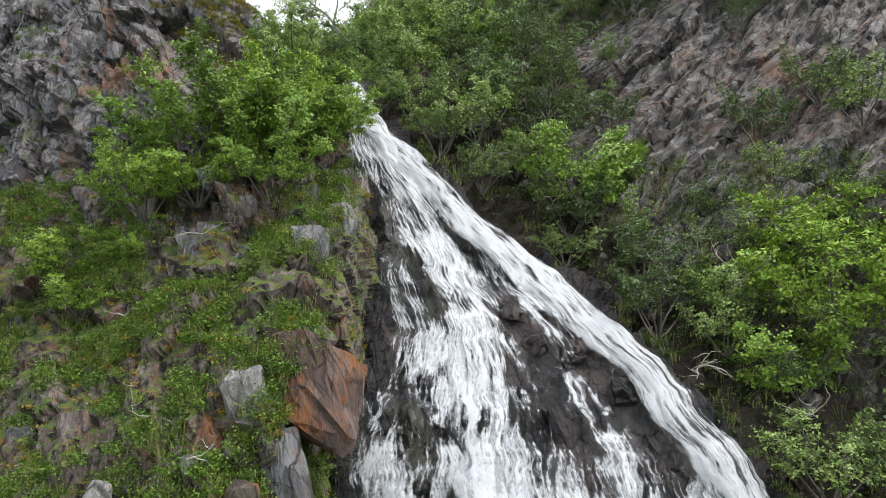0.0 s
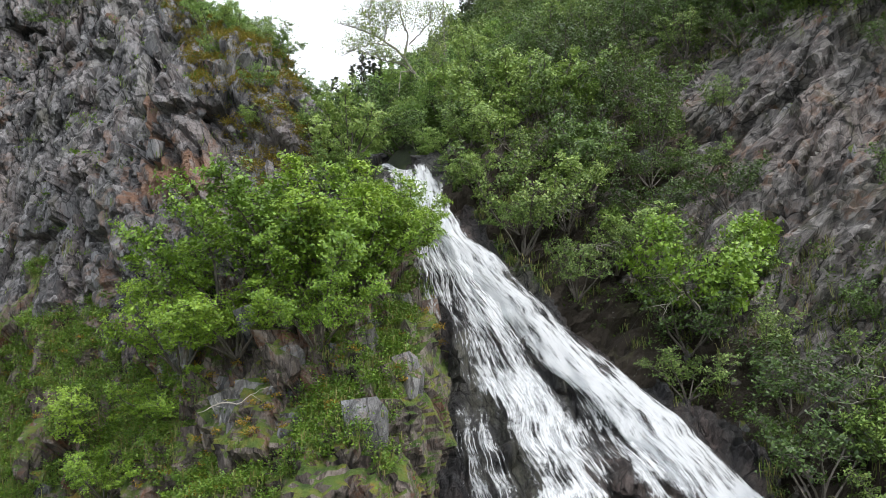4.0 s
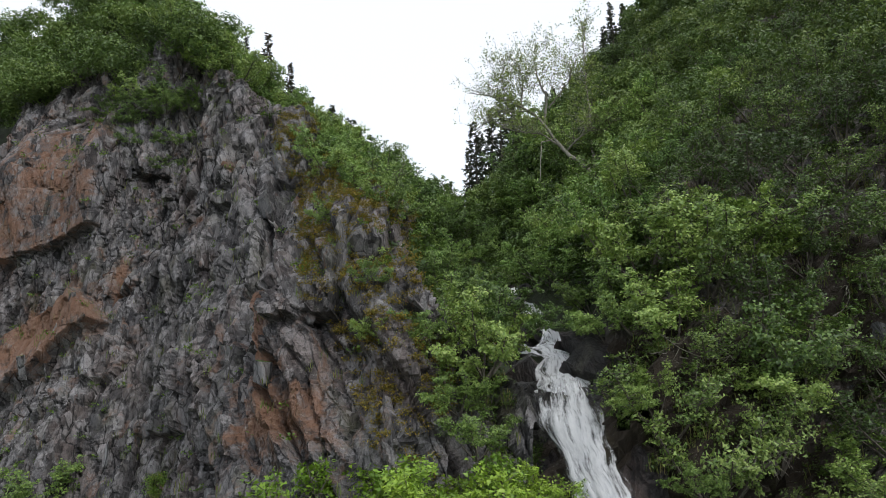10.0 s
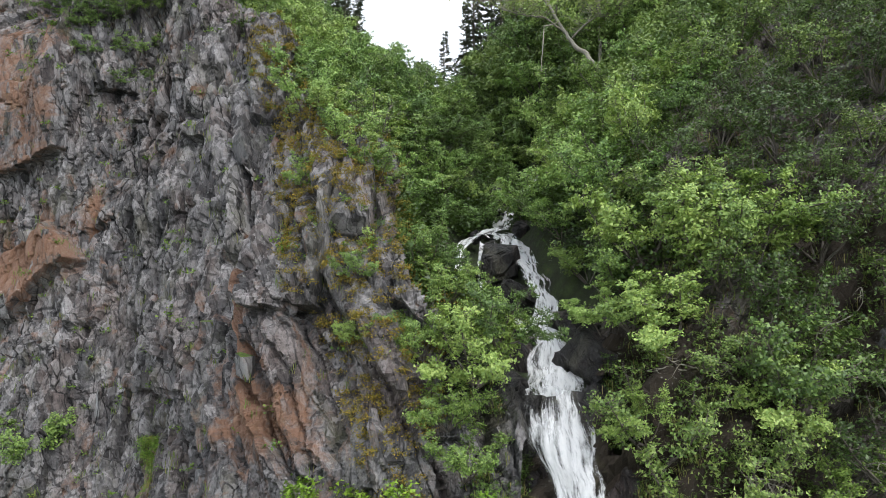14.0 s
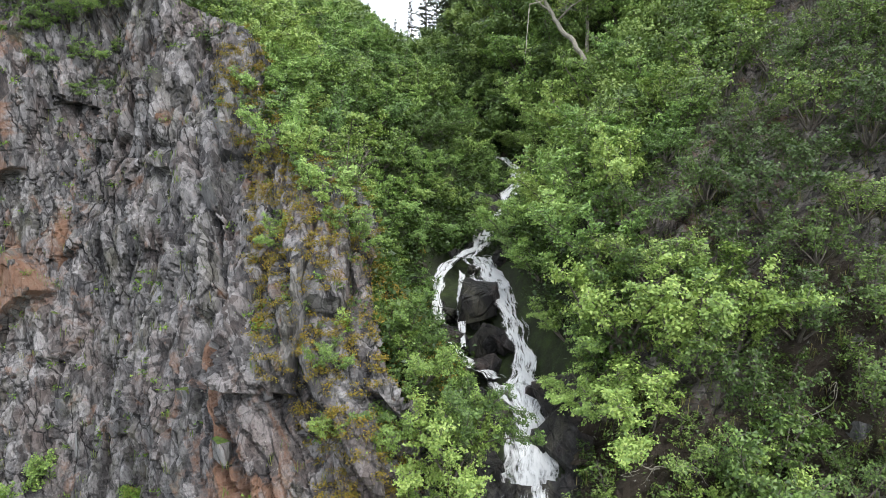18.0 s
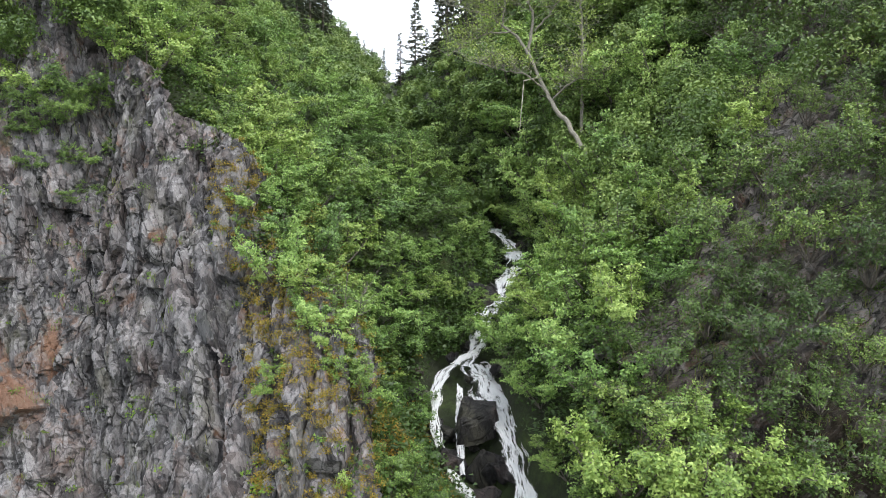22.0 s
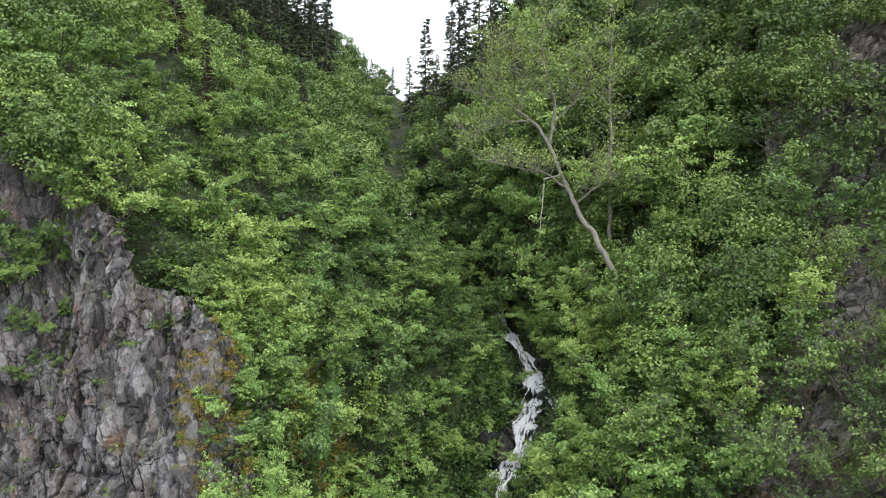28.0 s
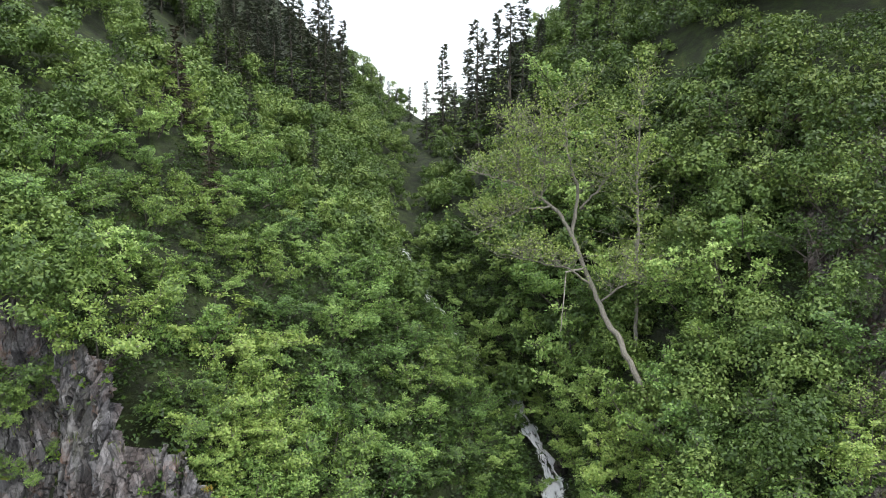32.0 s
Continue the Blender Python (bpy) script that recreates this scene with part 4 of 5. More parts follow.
tries = 0
while tries < 5200:
    tries += 1
    y = 23.5 + 28 * random.random() ** 1.2
    xs = float(np.interp(y, STREAM_Y, STREAM_X))
    x = xs + random.uniform(-20, 14)
    gap = 1.6 + 0.02 * (y - 23)
    z = float(valley(x, y))
    b = x - float(bed_x(y))
    if (-2.4 if 26 < y < 33.5 else -0.95) < b < (1.6 if y < 33.5 or 38 < y < 43 else 1.0) or face(x, z) > y - 0.2 or (y < 27 and -7.6 < x < -2.6) or (x + 18.2) ** 2 + (y - 30.5) ** 2 < 5.0:
        continue
    if not free(x, y, z, gap):
        continue
    if y < 30.5 and -5.5 < b < 0 and random.random() < 0.75:
        continue
    left = x < xs
    kind = "cool" if random.random() < (0.6 if left else 0.4) else "warm"
    if b > 6 + 6 * random.random():
        kind = "slope"
    size = random.uniform(0.7, 1.05) * (1 + 0.012 * (y - 23))
    if left and 36 < y < 54:
        size *= 0.78
    if left and z < 34 and y - float(face(x, z)) < 2.2:
        size *= 0.55
    if abs(b) < 5:
        size *= 0.55 + 0.09 * abs(b)
    plant(kind, x, y, z - 0.1, size, 0, 8 if left else -8)

tries = 0
while tries < 1600:
    tries += 1
    y = random.uniform(30, 62)
    xs = float(bed_x(y))
    x = xs + random.uniform(1.1, 7) * random.choice((-1, 1, 1))
    if (38 < y < 43 and 0 < x - xs < 1.6) or (y < 33.5 and -2.4 < x - xs < 1.8):
        continue
    z = float(valley(x, y))
    if free(x, y, z, 1.15):
        plant("warm" if random.random() < 0.5 else "cool", x, y, z - 0.1, random.uniform(0.36, 0.6), 0, 0)


def thicket(name, label, n, area, seed, leaf, per, spread, material):
    """Far bushes, too many and too small to tell apart: clumps of leaves over the ground as one mesh."""
    rng = np.random.default_rng(seed)
    C, A, T = [], [], []
    for _ in range(n):
        got = area(rng)
        if got is None:
            continue
        x, y, z, r = got
        top = rng.uniform(1.6, 2.9) * r
        tone = rng.uniform(0, 1)
        for _ in range(7):
            e = rng.normal(0, 1, 3)
            e[2] = abs(e[2])
            e /= np.linalg.norm(e)
            k = int(per * r * r / 7)
            a = rng.normal(0, 1, (k, 3))
            a /= np.linalg.norm(a, axis=1, keepdims=True)
            c = np.array([x, y, z + top * 0.3]) + e * (spread * r * 0.75, spread * r * 0.75, top * 0.5)
            C.append(c + a * rng.uniform(0.5, 1.05, (k, 1)) * np.array([0.55, 0.55, 0.42]) * r * rng.uniform(0.7, 1.2))
            A.append(a)
            T.append(np.full(k, np.clip(tone + rng.normal(0, 0.12), 0, 1)))
    V, Q = leaves(np.concatenate(C), leaf, rng, 0.55, np.concatenate(A))
    me = mesh_of(name, V, Q, material)
    layer = me.attributes.new("clump", "FLOAT_VECTOR", "POINT")
    layer.data.foreach_set("vector", np.repeat(np.concatenate(T), 9).astype(np.float32))
    return tagged(new(name, me), label, "bushes", kind="stuff")


def far_side(lo, hi, y0, y1):
    def area(rng):
        y = rng.uniform(y0, y1)
        x = float(np.interp(y, STREAM_Y, STREAM_X)) + rng.uniform(lo, hi)
        z = float(valley(x, y))
        r = rng.uniform(0.8, 1.5) * min(1.0, 0.35 + abs(x - float(np.interp(y, STREAM_Y, STREAM_X))) / 6)
        return (x, y, z, r) if face(x, z) < y - 0.2 and not (y > 64 and x - float(np.interp(y, STREAM_Y, STREAM_X)) < -13) else None
    return area


thicket("far_thicket", "thick pale green alder scrub of the upper valley", 440, far_side(-40, -0.6, 47, 112), 71, 0.21, 620, 1.5, MAT_FAR)
thicket("far_thicket", "low bright scrub lining the upper stream", 170, far_side(-15, -0.8, 53, 86), 79, 0.19, 560, 1.4, MAT_FAR)
thicket("far_thicket", "bright green alder scrub on the opposite valley side", 420, far_side(0.6, 30, 46, 112), 72, 0.21, 620, 1.5, MAT_FAR)
thicket("bank_thicket", "alder scrub on the high banks beyond the bushes", 200, far_side(-44, -19, 26, 52), 73, 0.17, 800, 1.5, MAT_FAR)
thicket("bank_thicket", "dense alder scrub high on the steep bank", 200, far_side(13, 34, 28, 52), 74, 0.17, 480, 1.5, MAT_SHADED_FAR)
thicket("far_thicket", "alder scrub on the shoulder of the valley, darkened for shade", 170, far_side(8, 26, 46, 64), 77, 0.17, 420, 1.5, MAT_SHADED_FAR)
thicket("bank_thicket", "low alder growth filling the bank beside the stream", 80, far_side(5, 14, 34, 48), 78, 0.13, 700, 1.1, MAT_FAR)

# the same alders over the slope beside the falls
tries = 0
while tries < 1500:
    tries += 1
    x, z = random.uniform(-3.5, 15), random.uniform(6, 42)
    bare = x > 5.2 + 0.25 * abs(z - 23) and 17.5 < z < 28.5
    water = float(edge_r(z)) + 1.2 if z < 21.4 else -3.2
    if x < water or (bare and random.random() < 0.93):
        continue
    y = float(face(x, z))
    if valley(x, y) < z - 0.3 or not free(x, y, z, 1.7):
        continue
    plant("slope" if x > -0.5 or random.random() < 0.5 else "warm", x, y - 0.1, z - 0.2, random.uniform(0.5, 0.95), 14, 0)

tries = 0
while tries < 1400:
    tries += 1
    x, z = random.uniform(-2, 10), random.uniform(25, 40)
    y = float(face(x, z))
    if valley(x, y) < z - 0.3 or (x > 4.2 and z < 29.5) or not free(x, y, z, 1.45):
        continue
    plant("slope" if x > 1 or random.random() < 0.5 else "warm", x, y - 0.2, z - 0.2, random.uniform(0.7, 1.15), 14, 0)

# alders along the crest of the cliff and over the high slope
def crest(n, seed):
    rng = random.Random(seed)
    made = 0
    for _ in range(n * 60):
        if made == n:
            break
        x = -32 + 22.5 * rng.random()
        y = rng.uniform(23, 36)
        if -21.8 < x < -13 and rng.random() < 0.95:
            continue
        z = float(valley(x, y))
        if abs(float(face(x, z)) - y) > 0.5 or not free(x, y, z, 0.75):
            continue
        plant("warm" if rng.random() < 0.6 else "cool", x + 0.2, y, z - 0.15, rng.uniform(0.35, 0.75), 6, 10, name="shrub")
        made += 1


crest(44, 3)


# bushes close behind the top of the cliff
rng = random.Random(23)
for _ in range(1500):
    x = rng.uniform(-18.5, -9.5)
    y = rng.uniform(26, 37)
    z = float(valley(x, y))
    gap = y - float(face(x, z))
    if not (0.5 if x > -15 else 1.3) < gap < 5 or not free(x, y, z, 1.15):
        continue
    if y < 30.5 and x > -12.5 and rng.random() < 0.7:
        continue
    plant("warm" if rng.random() < 0.5 else "cool", x, y, z - 0.1, rng.uniform(0.4, 0.6) + 0.06 * gap, 0, 6)

# shrubs on the mossy shoulder of the rib
rng = random.Random(17)
for _ in range(900):
    x, z = rng.uniform(-14, -6.5), rng.uniform(21.5, 31)
    y = float(face(x, z))
    over = z - 30.6 + (x + 14.4) * 1.45
    if not 0.2 < over < 5 or valley(x, y) < z - 0.2 or not free(x, y, z, 1.7):
        continue
    plant("warm", x, y - 0.1, z - 0.1, rng.uniform(0.25, 0.45), 14, 12, name="shrub")


def cliff_top(rng):
    x, z = rng.uniform(-42, -20.5), rng.uniform(36.5, 47)
    y = float(face(x, z))
    return (x, y, z, rng.uniform(0.8, 1.4)) if valley(x, y) > z - 0.5 else None


thicket("cliff_top_thicket", "green alder scrub on the steep slope above the cliff", 150, cliff_top, 76, 0.14, 800, 1.3, MAT_FAR)


def high_slope(rng):
    x, z = rng.uniform(2.5, 26), rng.uniform(28, 49)
    if x < 8 and z < 35:
        x += 8
    return x, float(face(x, z)), z, rng.uniform(0.8, 1.3)


thicket("slope_thicket", "dense alder scrub covering the high slope, darkened for shade", 330, high_slope, 75, 0.15, 430, 1.35, MAT_SHADED_FAR)
for x, y, s in ((-9.6, 51, 1.6), (-8.2, 48.5, 1.5), (-7.6, 46.8, 1.3), (-10.8, 54, 1.5), (-6.0, 48.0, 1.6), (-3.8, 46.5, 1.5), (-12.4, 57, 1.5), (-10.0, 57, 1.9), (-11.4, 62, 1.9), (-8.6, 53, 1.8)):
    plant("cool", x, y, float(valley(x, y)) - 0.2, s, 0, -6)

# spruce forest of the far valley sides
random.seed(9)
n = 0
while n < 150:
    y = random.uniform(58, 96) if n < 120 else random.uniform(60, 86)
    left = n < 120
    d = -random.uniform(13 if y < 84 else 19, 40) if left else random.uniform(9, 26)
    spruce(float(np.interp(y, STREAM_Y, STREAM_X)) + d, y, random.uniform(4.2, 6.8) * (0.8 if left and y < 66 else 1.0))
    n += 1
for x, y, h in ((-38.3, 80, 8.9), (-38.3, 78, 10.6), (-38.8, 76, 11.1), (-42.6, 84, 5.5), (-39.2, 74, 9.2), (-39.1, 72, 10.6), (-43.2, 74, 7.5), (-43.1, 92, 4.2), (-42.8, 94, 3.6), (-43.0, 90, 5.0),
                (-36.7, 58, 5.3), (-36.2, 60, 5.8), (-36.0, 62, 7.9), (-35.2, 63, 7.2), (-34.2, 64, 9.0), (-33.9, 66, 9.0), (-33.5, 68, 9.5), (-33.2, 70, 9.7), (-43.1, 97, 3.4), (-41.4, 96, 4.2), (-41.2, 98, 3.9), (-40.9, 100, 3.6), (-40.1, 102, 4.8), (-30.8, 90, 12.7), (-33.6, 92, 7.6), (-28.7, 88, 7.7),
                (-21.1, 72, 11.8), (-23.1, 76, 9.2), (-20.8, 74, 9.9), (-18.6, 70, 11.1), (-17.1, 68, 10.9), (-16.7, 70, 10.2)):
    spruce(x, y, h)
for x, y, h in ((-33, 47, 5), (-30, 52, 5), (-27, 55, 5), (-36, 58, 6), (-24, 50, 4)):
    spruce(x, y, h)
spruce(-28.5, 44, 5.5, faded=True)
spruce(-24.5, 41, 4, faded=True)

# bushes with a place of their own
for x, y, z, s, tip, side in ((-7.5, 18.9, 16.3, 1.15, 8, -2), (-5.6, 18.5, 16.6, 1.25, 8, 0), (-4.0, 18.2, 16.6, 0.95, 10, 8), (-8.9, 19.5, 15.8, 0.85, 10, -6), (-6.6, 19.5, 17.3, 1.15, 6, 0), (-4.9, 18.2, 16.9, 0.95, 8, 2), (-4.6, 18.0, 15.9, 0.9, 18, 6),
                              (-4.8, 19.0, 17.0, 0.9, 6, 4), (-3.2, 18.6, 17.3, 0.6, 12, 22), (-3.4, 19.2, 17.8, 0.5, 10, 26), (-6.6, 17.6, 14.8, 0.75, 25, 0), (-4.6, 17.4, 14.9, 0.7, 25, 8), (-8.1, 18.0, 14.6, 0.75, 22, -4), (-10.6, 19.2, 12.6, 0.8, 15, 0), (-8.4, 18.4, 13.2, 0.6, 20, 0), (-9.4, 17.8, 11.6, 0.5, 20, 0)):
    plant("near", x, y, z, s, tip, side)
for x, y, z, s, tip, side in ((5.2, 22.2, 15.8, 1.3, 20, 0), (10.2, 18.2, 11.2, 1.35, 14, 0), (11.8, 19.2, 13.4, 1.35, 14, 0), (9.0, 18.6, 9.4, 1.0, 16, 0), (-1.0, 24.2, 22.2, 0.9, 14, -6), (-1.6, 25.8, 24.4, 1.0, 8, -10), (-2.0, 27.4, 25.0, 0.9, 6, -12), (0.8, 26.0, 24.6, 1.0, 10, -6)):
    plant("near" if z < 21 else "warm", x, y, z, s, tip, side)
for x, y, z, s, tip, side in ((8.0, 19.6, 12.0, 0.8, 16, 0), (3.2, 23.2, 18.4, 0.7, 16, 0), (1.6, 24.0, 20.4, 0.75, 14, 0),
                              (1.2, 24.6, 21.2, 1.0, 14, 0), (0.6, 25.6, 23.6, 1.05, 10, -6),
                              (-5.1, 21.9, 21.5, 0.75, 14, 28), (-4.7, 22.3, 22.3, 0.6, 14, 24), (-5.4, 22.8, 22.4, 0.5, 16, 20), (-6.6, 23.6, 23.2, 0.55, 12, 10), (-7.3, 24.2, 23.8, 0.5, 12, 6), (-6.6, 22.3, 21.3, 0.7, 12, 10), (-6.1, 21.7, 20.3, 0.5, 16, 16), (-7.4, 22.6, 22.6, 0.5, 12, 8), (-1.9, 24.2, 22.6, 0.6, 14, -18), (-8.8, 23.6, 24.2, 0.45, 8, 12), (-7.9, 24.4, 24.6, 0.45, 6, 14), (-9.6, 25.2, 25.4, 0.5, 4, 12),
                              (-24.8, 28.9, 35.4, 0.5, 14, 0), (-23.0, 28.8, 35.2, 0.5, 14, 0), (-26.4, 29.2, 35.6, 0.6, 14, 0),
                              (-4.5, 20.5, 18.4, 0.42, 16, 6), (-5.2, 20.9, 19.4, 0.5, 16, 8), (-4.2, 20.2, 17.4, 0.45, 18, 6), (-5.7, 21.2, 20.4, 0.45, 14, 8), (-0.2, 21.2, 18.4, 0.4, 20, -10), (-1.4, 22.2, 20.2, 0.45, 20, -14), (-4.4, 41.2, 31.2, 0.75, 6, 0), (-5.4, 41.6, 31.0, 0.65, 6, 0),
                              (-21.6, 24.0, 17.6, 0.9, 16, 0), (-23.6, 29.6, 35.8, 0.85, 10, 0), (-25.4, 29.9, 36.0, 0.85, 10, 0), (-24.4, 29.2, 34.6, 0.55, 18, 0), (-22.6, 29.8, 35.4, 0.5, 12, 0), (-23.6, 29.4, 35.0, 0.55, 12, 0), (-24.8, 29.6, 35.8, 0.6, 12, 0), (-22.2, 30.4, 36.0, 0.45, 10, 0),
                              (-22.6, 29.2, 33.2, 0.5, 16, 0), (-23.8, 28.4, 33.0, 0.5, 16, 0), (-24.6, 28.6, 34.2, 0.55, 14, 0), (-22.4, 28.6, 31.8, 0.4, 18, 0),
                              (-15.0, 28.0, 30.2, 0.55, 14, 10), (-13.2, 27.4, 29.0, 0.6, 10, 12)):
    plant("warm", x, y, z, s, tip, side)

# ---- the leaning cottonwood and its young neighbour ----
def limb(points, r0, r1, sides=7, sub=5, seed=0):
    """A limb through a few turning points, smoothed and slightly knotty."""
    rng = np.random.default_rng(seed)
    P = np.asarray(points, float)
    t = np.linspace(0, len(P) - 1, sub * (len(P) - 1) + 1)
    L = np.stack([np.interp(t, range(len(P)), P[:, i]) for i in range(3)], -1)
    L[1:-1] = (L[:-2] + 2 * L[1:-1] + L[2:]) / 4
    L[1:-1] += rng.normal(0, 0.03, L[1:-1].shape)
    return L, tube(L, np.linspace(r0, r1, len(L)) * rng.uniform(0.9, 1.12, len(L)), sides)


def twiggy(lines, seed, n, length, leaf_share, per):
    """Fine bare twigs that rise from limbs, and the few young leaves on them."""
    rng = np.random.default_rng(seed)
    wood, C = [], []
    for L in lines:
        for _ in range(n):
            i = rng.integers(len(L) // 4, len(L))
            a = rng.uniform(0, 2 * np.pi)
            tw = bent(L[i], (np.cos(a), np.sin(a), rng.uniform(0.1, 1.3)), length * rng.uniform(0.4, 1.2), 5, rng, 0.35, 0.05)
            wood.append(tube(tw, np.linspace(0.014, 0.005, 6), 3))
            for _ in range(3):
                j = rng.integers(1, 6)
                b = rng.uniform(0, 2 * np.pi)
                sub = bent(tw[j], (np.cos(b), np.sin(b), rng.uniform(0, 0.9)), length * rng.uniform(0.2, 0.5), 3, rng, 0.35, 0.05)
                wood.append(tube(sub, np.linspace(0.01, 0.004, 4), 3))
                if rng.random() < leaf_share:
                    C.append(sub[-1] + rng.normal(0, 0.16, (per, 3)))
    return joined(wood), np.concatenate(C)


tree = thing("leaning_cottonwood", "leaning pale-barked cottonwood with bare twigs and sparse young leaves", "tree", at=pose(-4.2, 41.8, 32.4))
base = np.array([-4.2, 41.8, 32.4])
TRUNK = [(-4.0, 41.6, 32.6), (-4.6, 42.2, 33.9), (-5.6, 43.2, 35.5), (-6.4, 44.0, 36.3), (-7.2, 45.0, 37.6), (-8.3, 46.0, 39.7), (-9.0, 46.3, 40.7)]
BOUGH_LINES = [
    [(-9.0, 46.3, 40.7), (-9.9, 46.2, 41.4), (-10.9, 46.0, 42.0), (-12.0, 45.6, 42.3), (-13.2, 45.4, 42.6)],
    [(-10.6, 46.0, 41.8), (-11.1, 46.2, 43.5), (-11.0, 46.4, 45.1)],
    [(-8.3, 46.0, 39.7), (-8.1, 46.3, 41.6), (-8.7, 46.5, 43.5), (-8.9, 46.7, 44.8), (-8.8, 46.8, 45.8)],
    [(-8.0, 46.2, 40.9), (-7.1, 46.2, 41.9), (-6.4, 46.3, 42.9), (-6.5, 46.4, 44.2)],
    [(-9.9, 46.2, 41.2), (-9.7, 46.4, 43.0), (-9.9, 46.6, 44.5)],
    [(-7.2, 45.0, 37.6), (-8.2, 44.6, 38.4), (-9.4, 44.3, 38.6), (-10.6, 44.0, 39.0)],
    [(-6.8, 44.6, 36.9), (-5.5, 44.4, 38.0), (-4.3, 44.2, 37.8)],
    [(-9.3, 46.2, 41.0), (-10.6, 45.6, 40.8), (-11.8, 45.2, 40.2), (-12.6, 45.0, 39.6)],
]
L0, g = limb(TRUNK, 0.14, 0.085, 9, 5, 1)
part("trunk", mesh_of("trunk", g[0] - base, g[1], MAT_PALE_BARK), tree, "pale furrowed leaning trunk")
lines = []
for k, pts in enumerate(BOUGH_LINES):
    L, g = limb(pts, 0.09 if k in (0, 2) else 0.055, 0.02, 6, 5, 2 + k)
    lines.append(L)
    part("limb", mesh_of("limb", g[0] - base, g[1], MAT_PALE_BARK), tree)
_, g = limb([(-7.6, 45.3, 38.3), (-8.4, 45.2, 38.1), (-8.4, 45.0, 37.0), (-8.5, 44.8, 35.4)], 0.05, 0.015, 5, 4, 9)
part("dead_branch", mesh_of("dead_branch", g[0] - base, g[1], MAT_DEAD), tree, "broken bleached branch hanging down")
wood, C = twiggy(lines, 41, 44, 1.9, 0.85, 13)
tagged(part("twig_spray", mesh_of("twig_spray", wood[0] - base, wood[1], MAT_PALE_BARK), tree), kind="stuff")
V, Q = leaves(C, 0.105, np.random.default_rng(42), 0.5)
tagged(part("young_leaves", mesh_of("young_leaves", V - base, Q, MAT_YOUNG), tree, "sparse yellow-green new leaves"), kind="stuff")

young = thing("young_cottonwood", "thin upright young cottonwood with sparse yellow-green leaves", "tree", at=pose(-5.2, 45.2, 33.8))
base = np.array([-5.2, 45.2, 33.8])
L0, g = limb([(-5.1, 45.0, 33.0), (-5.3, 45.4, 37.6), (-5.4, 46.0, 40.9), (-5.5, 46.2, 43.9), (-5.4, 46.4, 46.5)], 0.11, 0.02, 6, 5, 20)
part("trunk", mesh_of("trunk", g[0] - base, g[1], MAT_PALE_BARK), young)
wood, C = twiggy([L0], 43, 70, 1.5, 0.9, 12)
tagged(part("twig_spray", mesh_of("twig_spray", wood[0] - base, wood[1], MAT_PALE_BARK), young), kind="stuff")
V, Q = leaves(C, 0.12, np.random.default_rng(44), 0.5)
tagged(part("young_leaves", mesh_of("young_leaves", V - base, Q, MAT_YOUNG), young), kind="stuff")


sapling = thing("sapling", "thin many-stemmed sapling with sparse leaves on the cliff crest", "tree", at=pose(-10.3, 26.4, 26.4))
base = np.array([-10.3, 26.4, 26.4])
lines = []
for k, (dx, dy, top) in enumerate(((-0.5, 0.1, 3.0), (0.2, 0.0, 3.4), (0.8, -0.1, 2.8), (-0.1, 0.4, 2.4))):
    L, g = limb([(-10.3, 26.4, 26.0), (-10.3 + dx * 0.4, 26.4 + dy * 0.4, 26.4 + top * 0.5), (-10.3 + dx, 26.4 + dy, 26.4 + top)], 0.035, 0.01, 5, 5, 60 + k)
    lines.append(L)
    part("stem", mesh_of("stem", g[0] - base, g[1], MAT_BARK), sapling)
wood, C = twiggy(lines, 65, 16, 0.7, 0.8, 6)
tagged(part("twig_spray", mesh_of("twig_spray", wood[0] - base, wood[1], MAT_BARK), sapling), kind="stuff")
V, Q = leaves(C, 0.08, np.random.default_rng(66), 0.5)
tagged(part("young_leaves", mesh_of("young_leaves", V - base, Q, MAT_ALDER), sapling), kind="stuff")


# ---- stones ----
def stone_mesh(seed, size, material, chips=14, square=0.75):
    """An angular broken block: the hull of points near a box, a few of them knocked in."""
    rng = np.random.default_rng(seed)
    bm = bmesh.new()
    for _ in range(chips):
        p = rng.uniform(-1, 1, 3)
        big = np.argmax(np.abs(p))
        p[big] = np.sign(p[big]) * rng.uniform(square, 1)
        p = np.sign(p) * np.abs(p) ** 0.6
        bm.verts.new(Vector(p * np.asarray(size) * 0.5))
    hull = bmesh.ops.convex_hull(bm, input=bm.verts)
    bmesh.ops.delete(bm, geom=list({v for v in hull["geom_interior"] + hull["geom_unused"] if isinstance(v, bmesh.types.BMVert)}), context="VERTS")
    me = bpy.data.meshes.new("stone")
    bm.to_mesh(me)
    bm.free()
    me.materials.append(material)
    return me


def big_stone(name, label, seed, size, at, material, group="", rough=0.05):
    """A large stone with split faces: a hull cut finer and roughened in flat flakes."""
    me = stone_mesh(seed, size, material, 22, 0.8)
    bm = bmesh.new()
    bm.from_mesh(me)
    bmesh.ops.subdivide_edges(bm, edges=bm.edges, cuts=5, use_grid_fill=True)
    for v in bm.verts:
        p = np.array(v.co)
        h = float(blocks(np.array([p[0] * 1.0 + p[1]]), np.array([p[2] + p[1] * 0.4]), 0.5, 1.3, 0.2, seed, 1.0, 0.3)[0])
        v.co += Vector(p / max(np.linalg.norm(p), 0.01)) * h * rough * 2
    bm.to_mesh(me)
    bm.free()
    ob = new(name, me)
    ob.matrix_basis = at
    return tagged(ob, label, "rock", group)


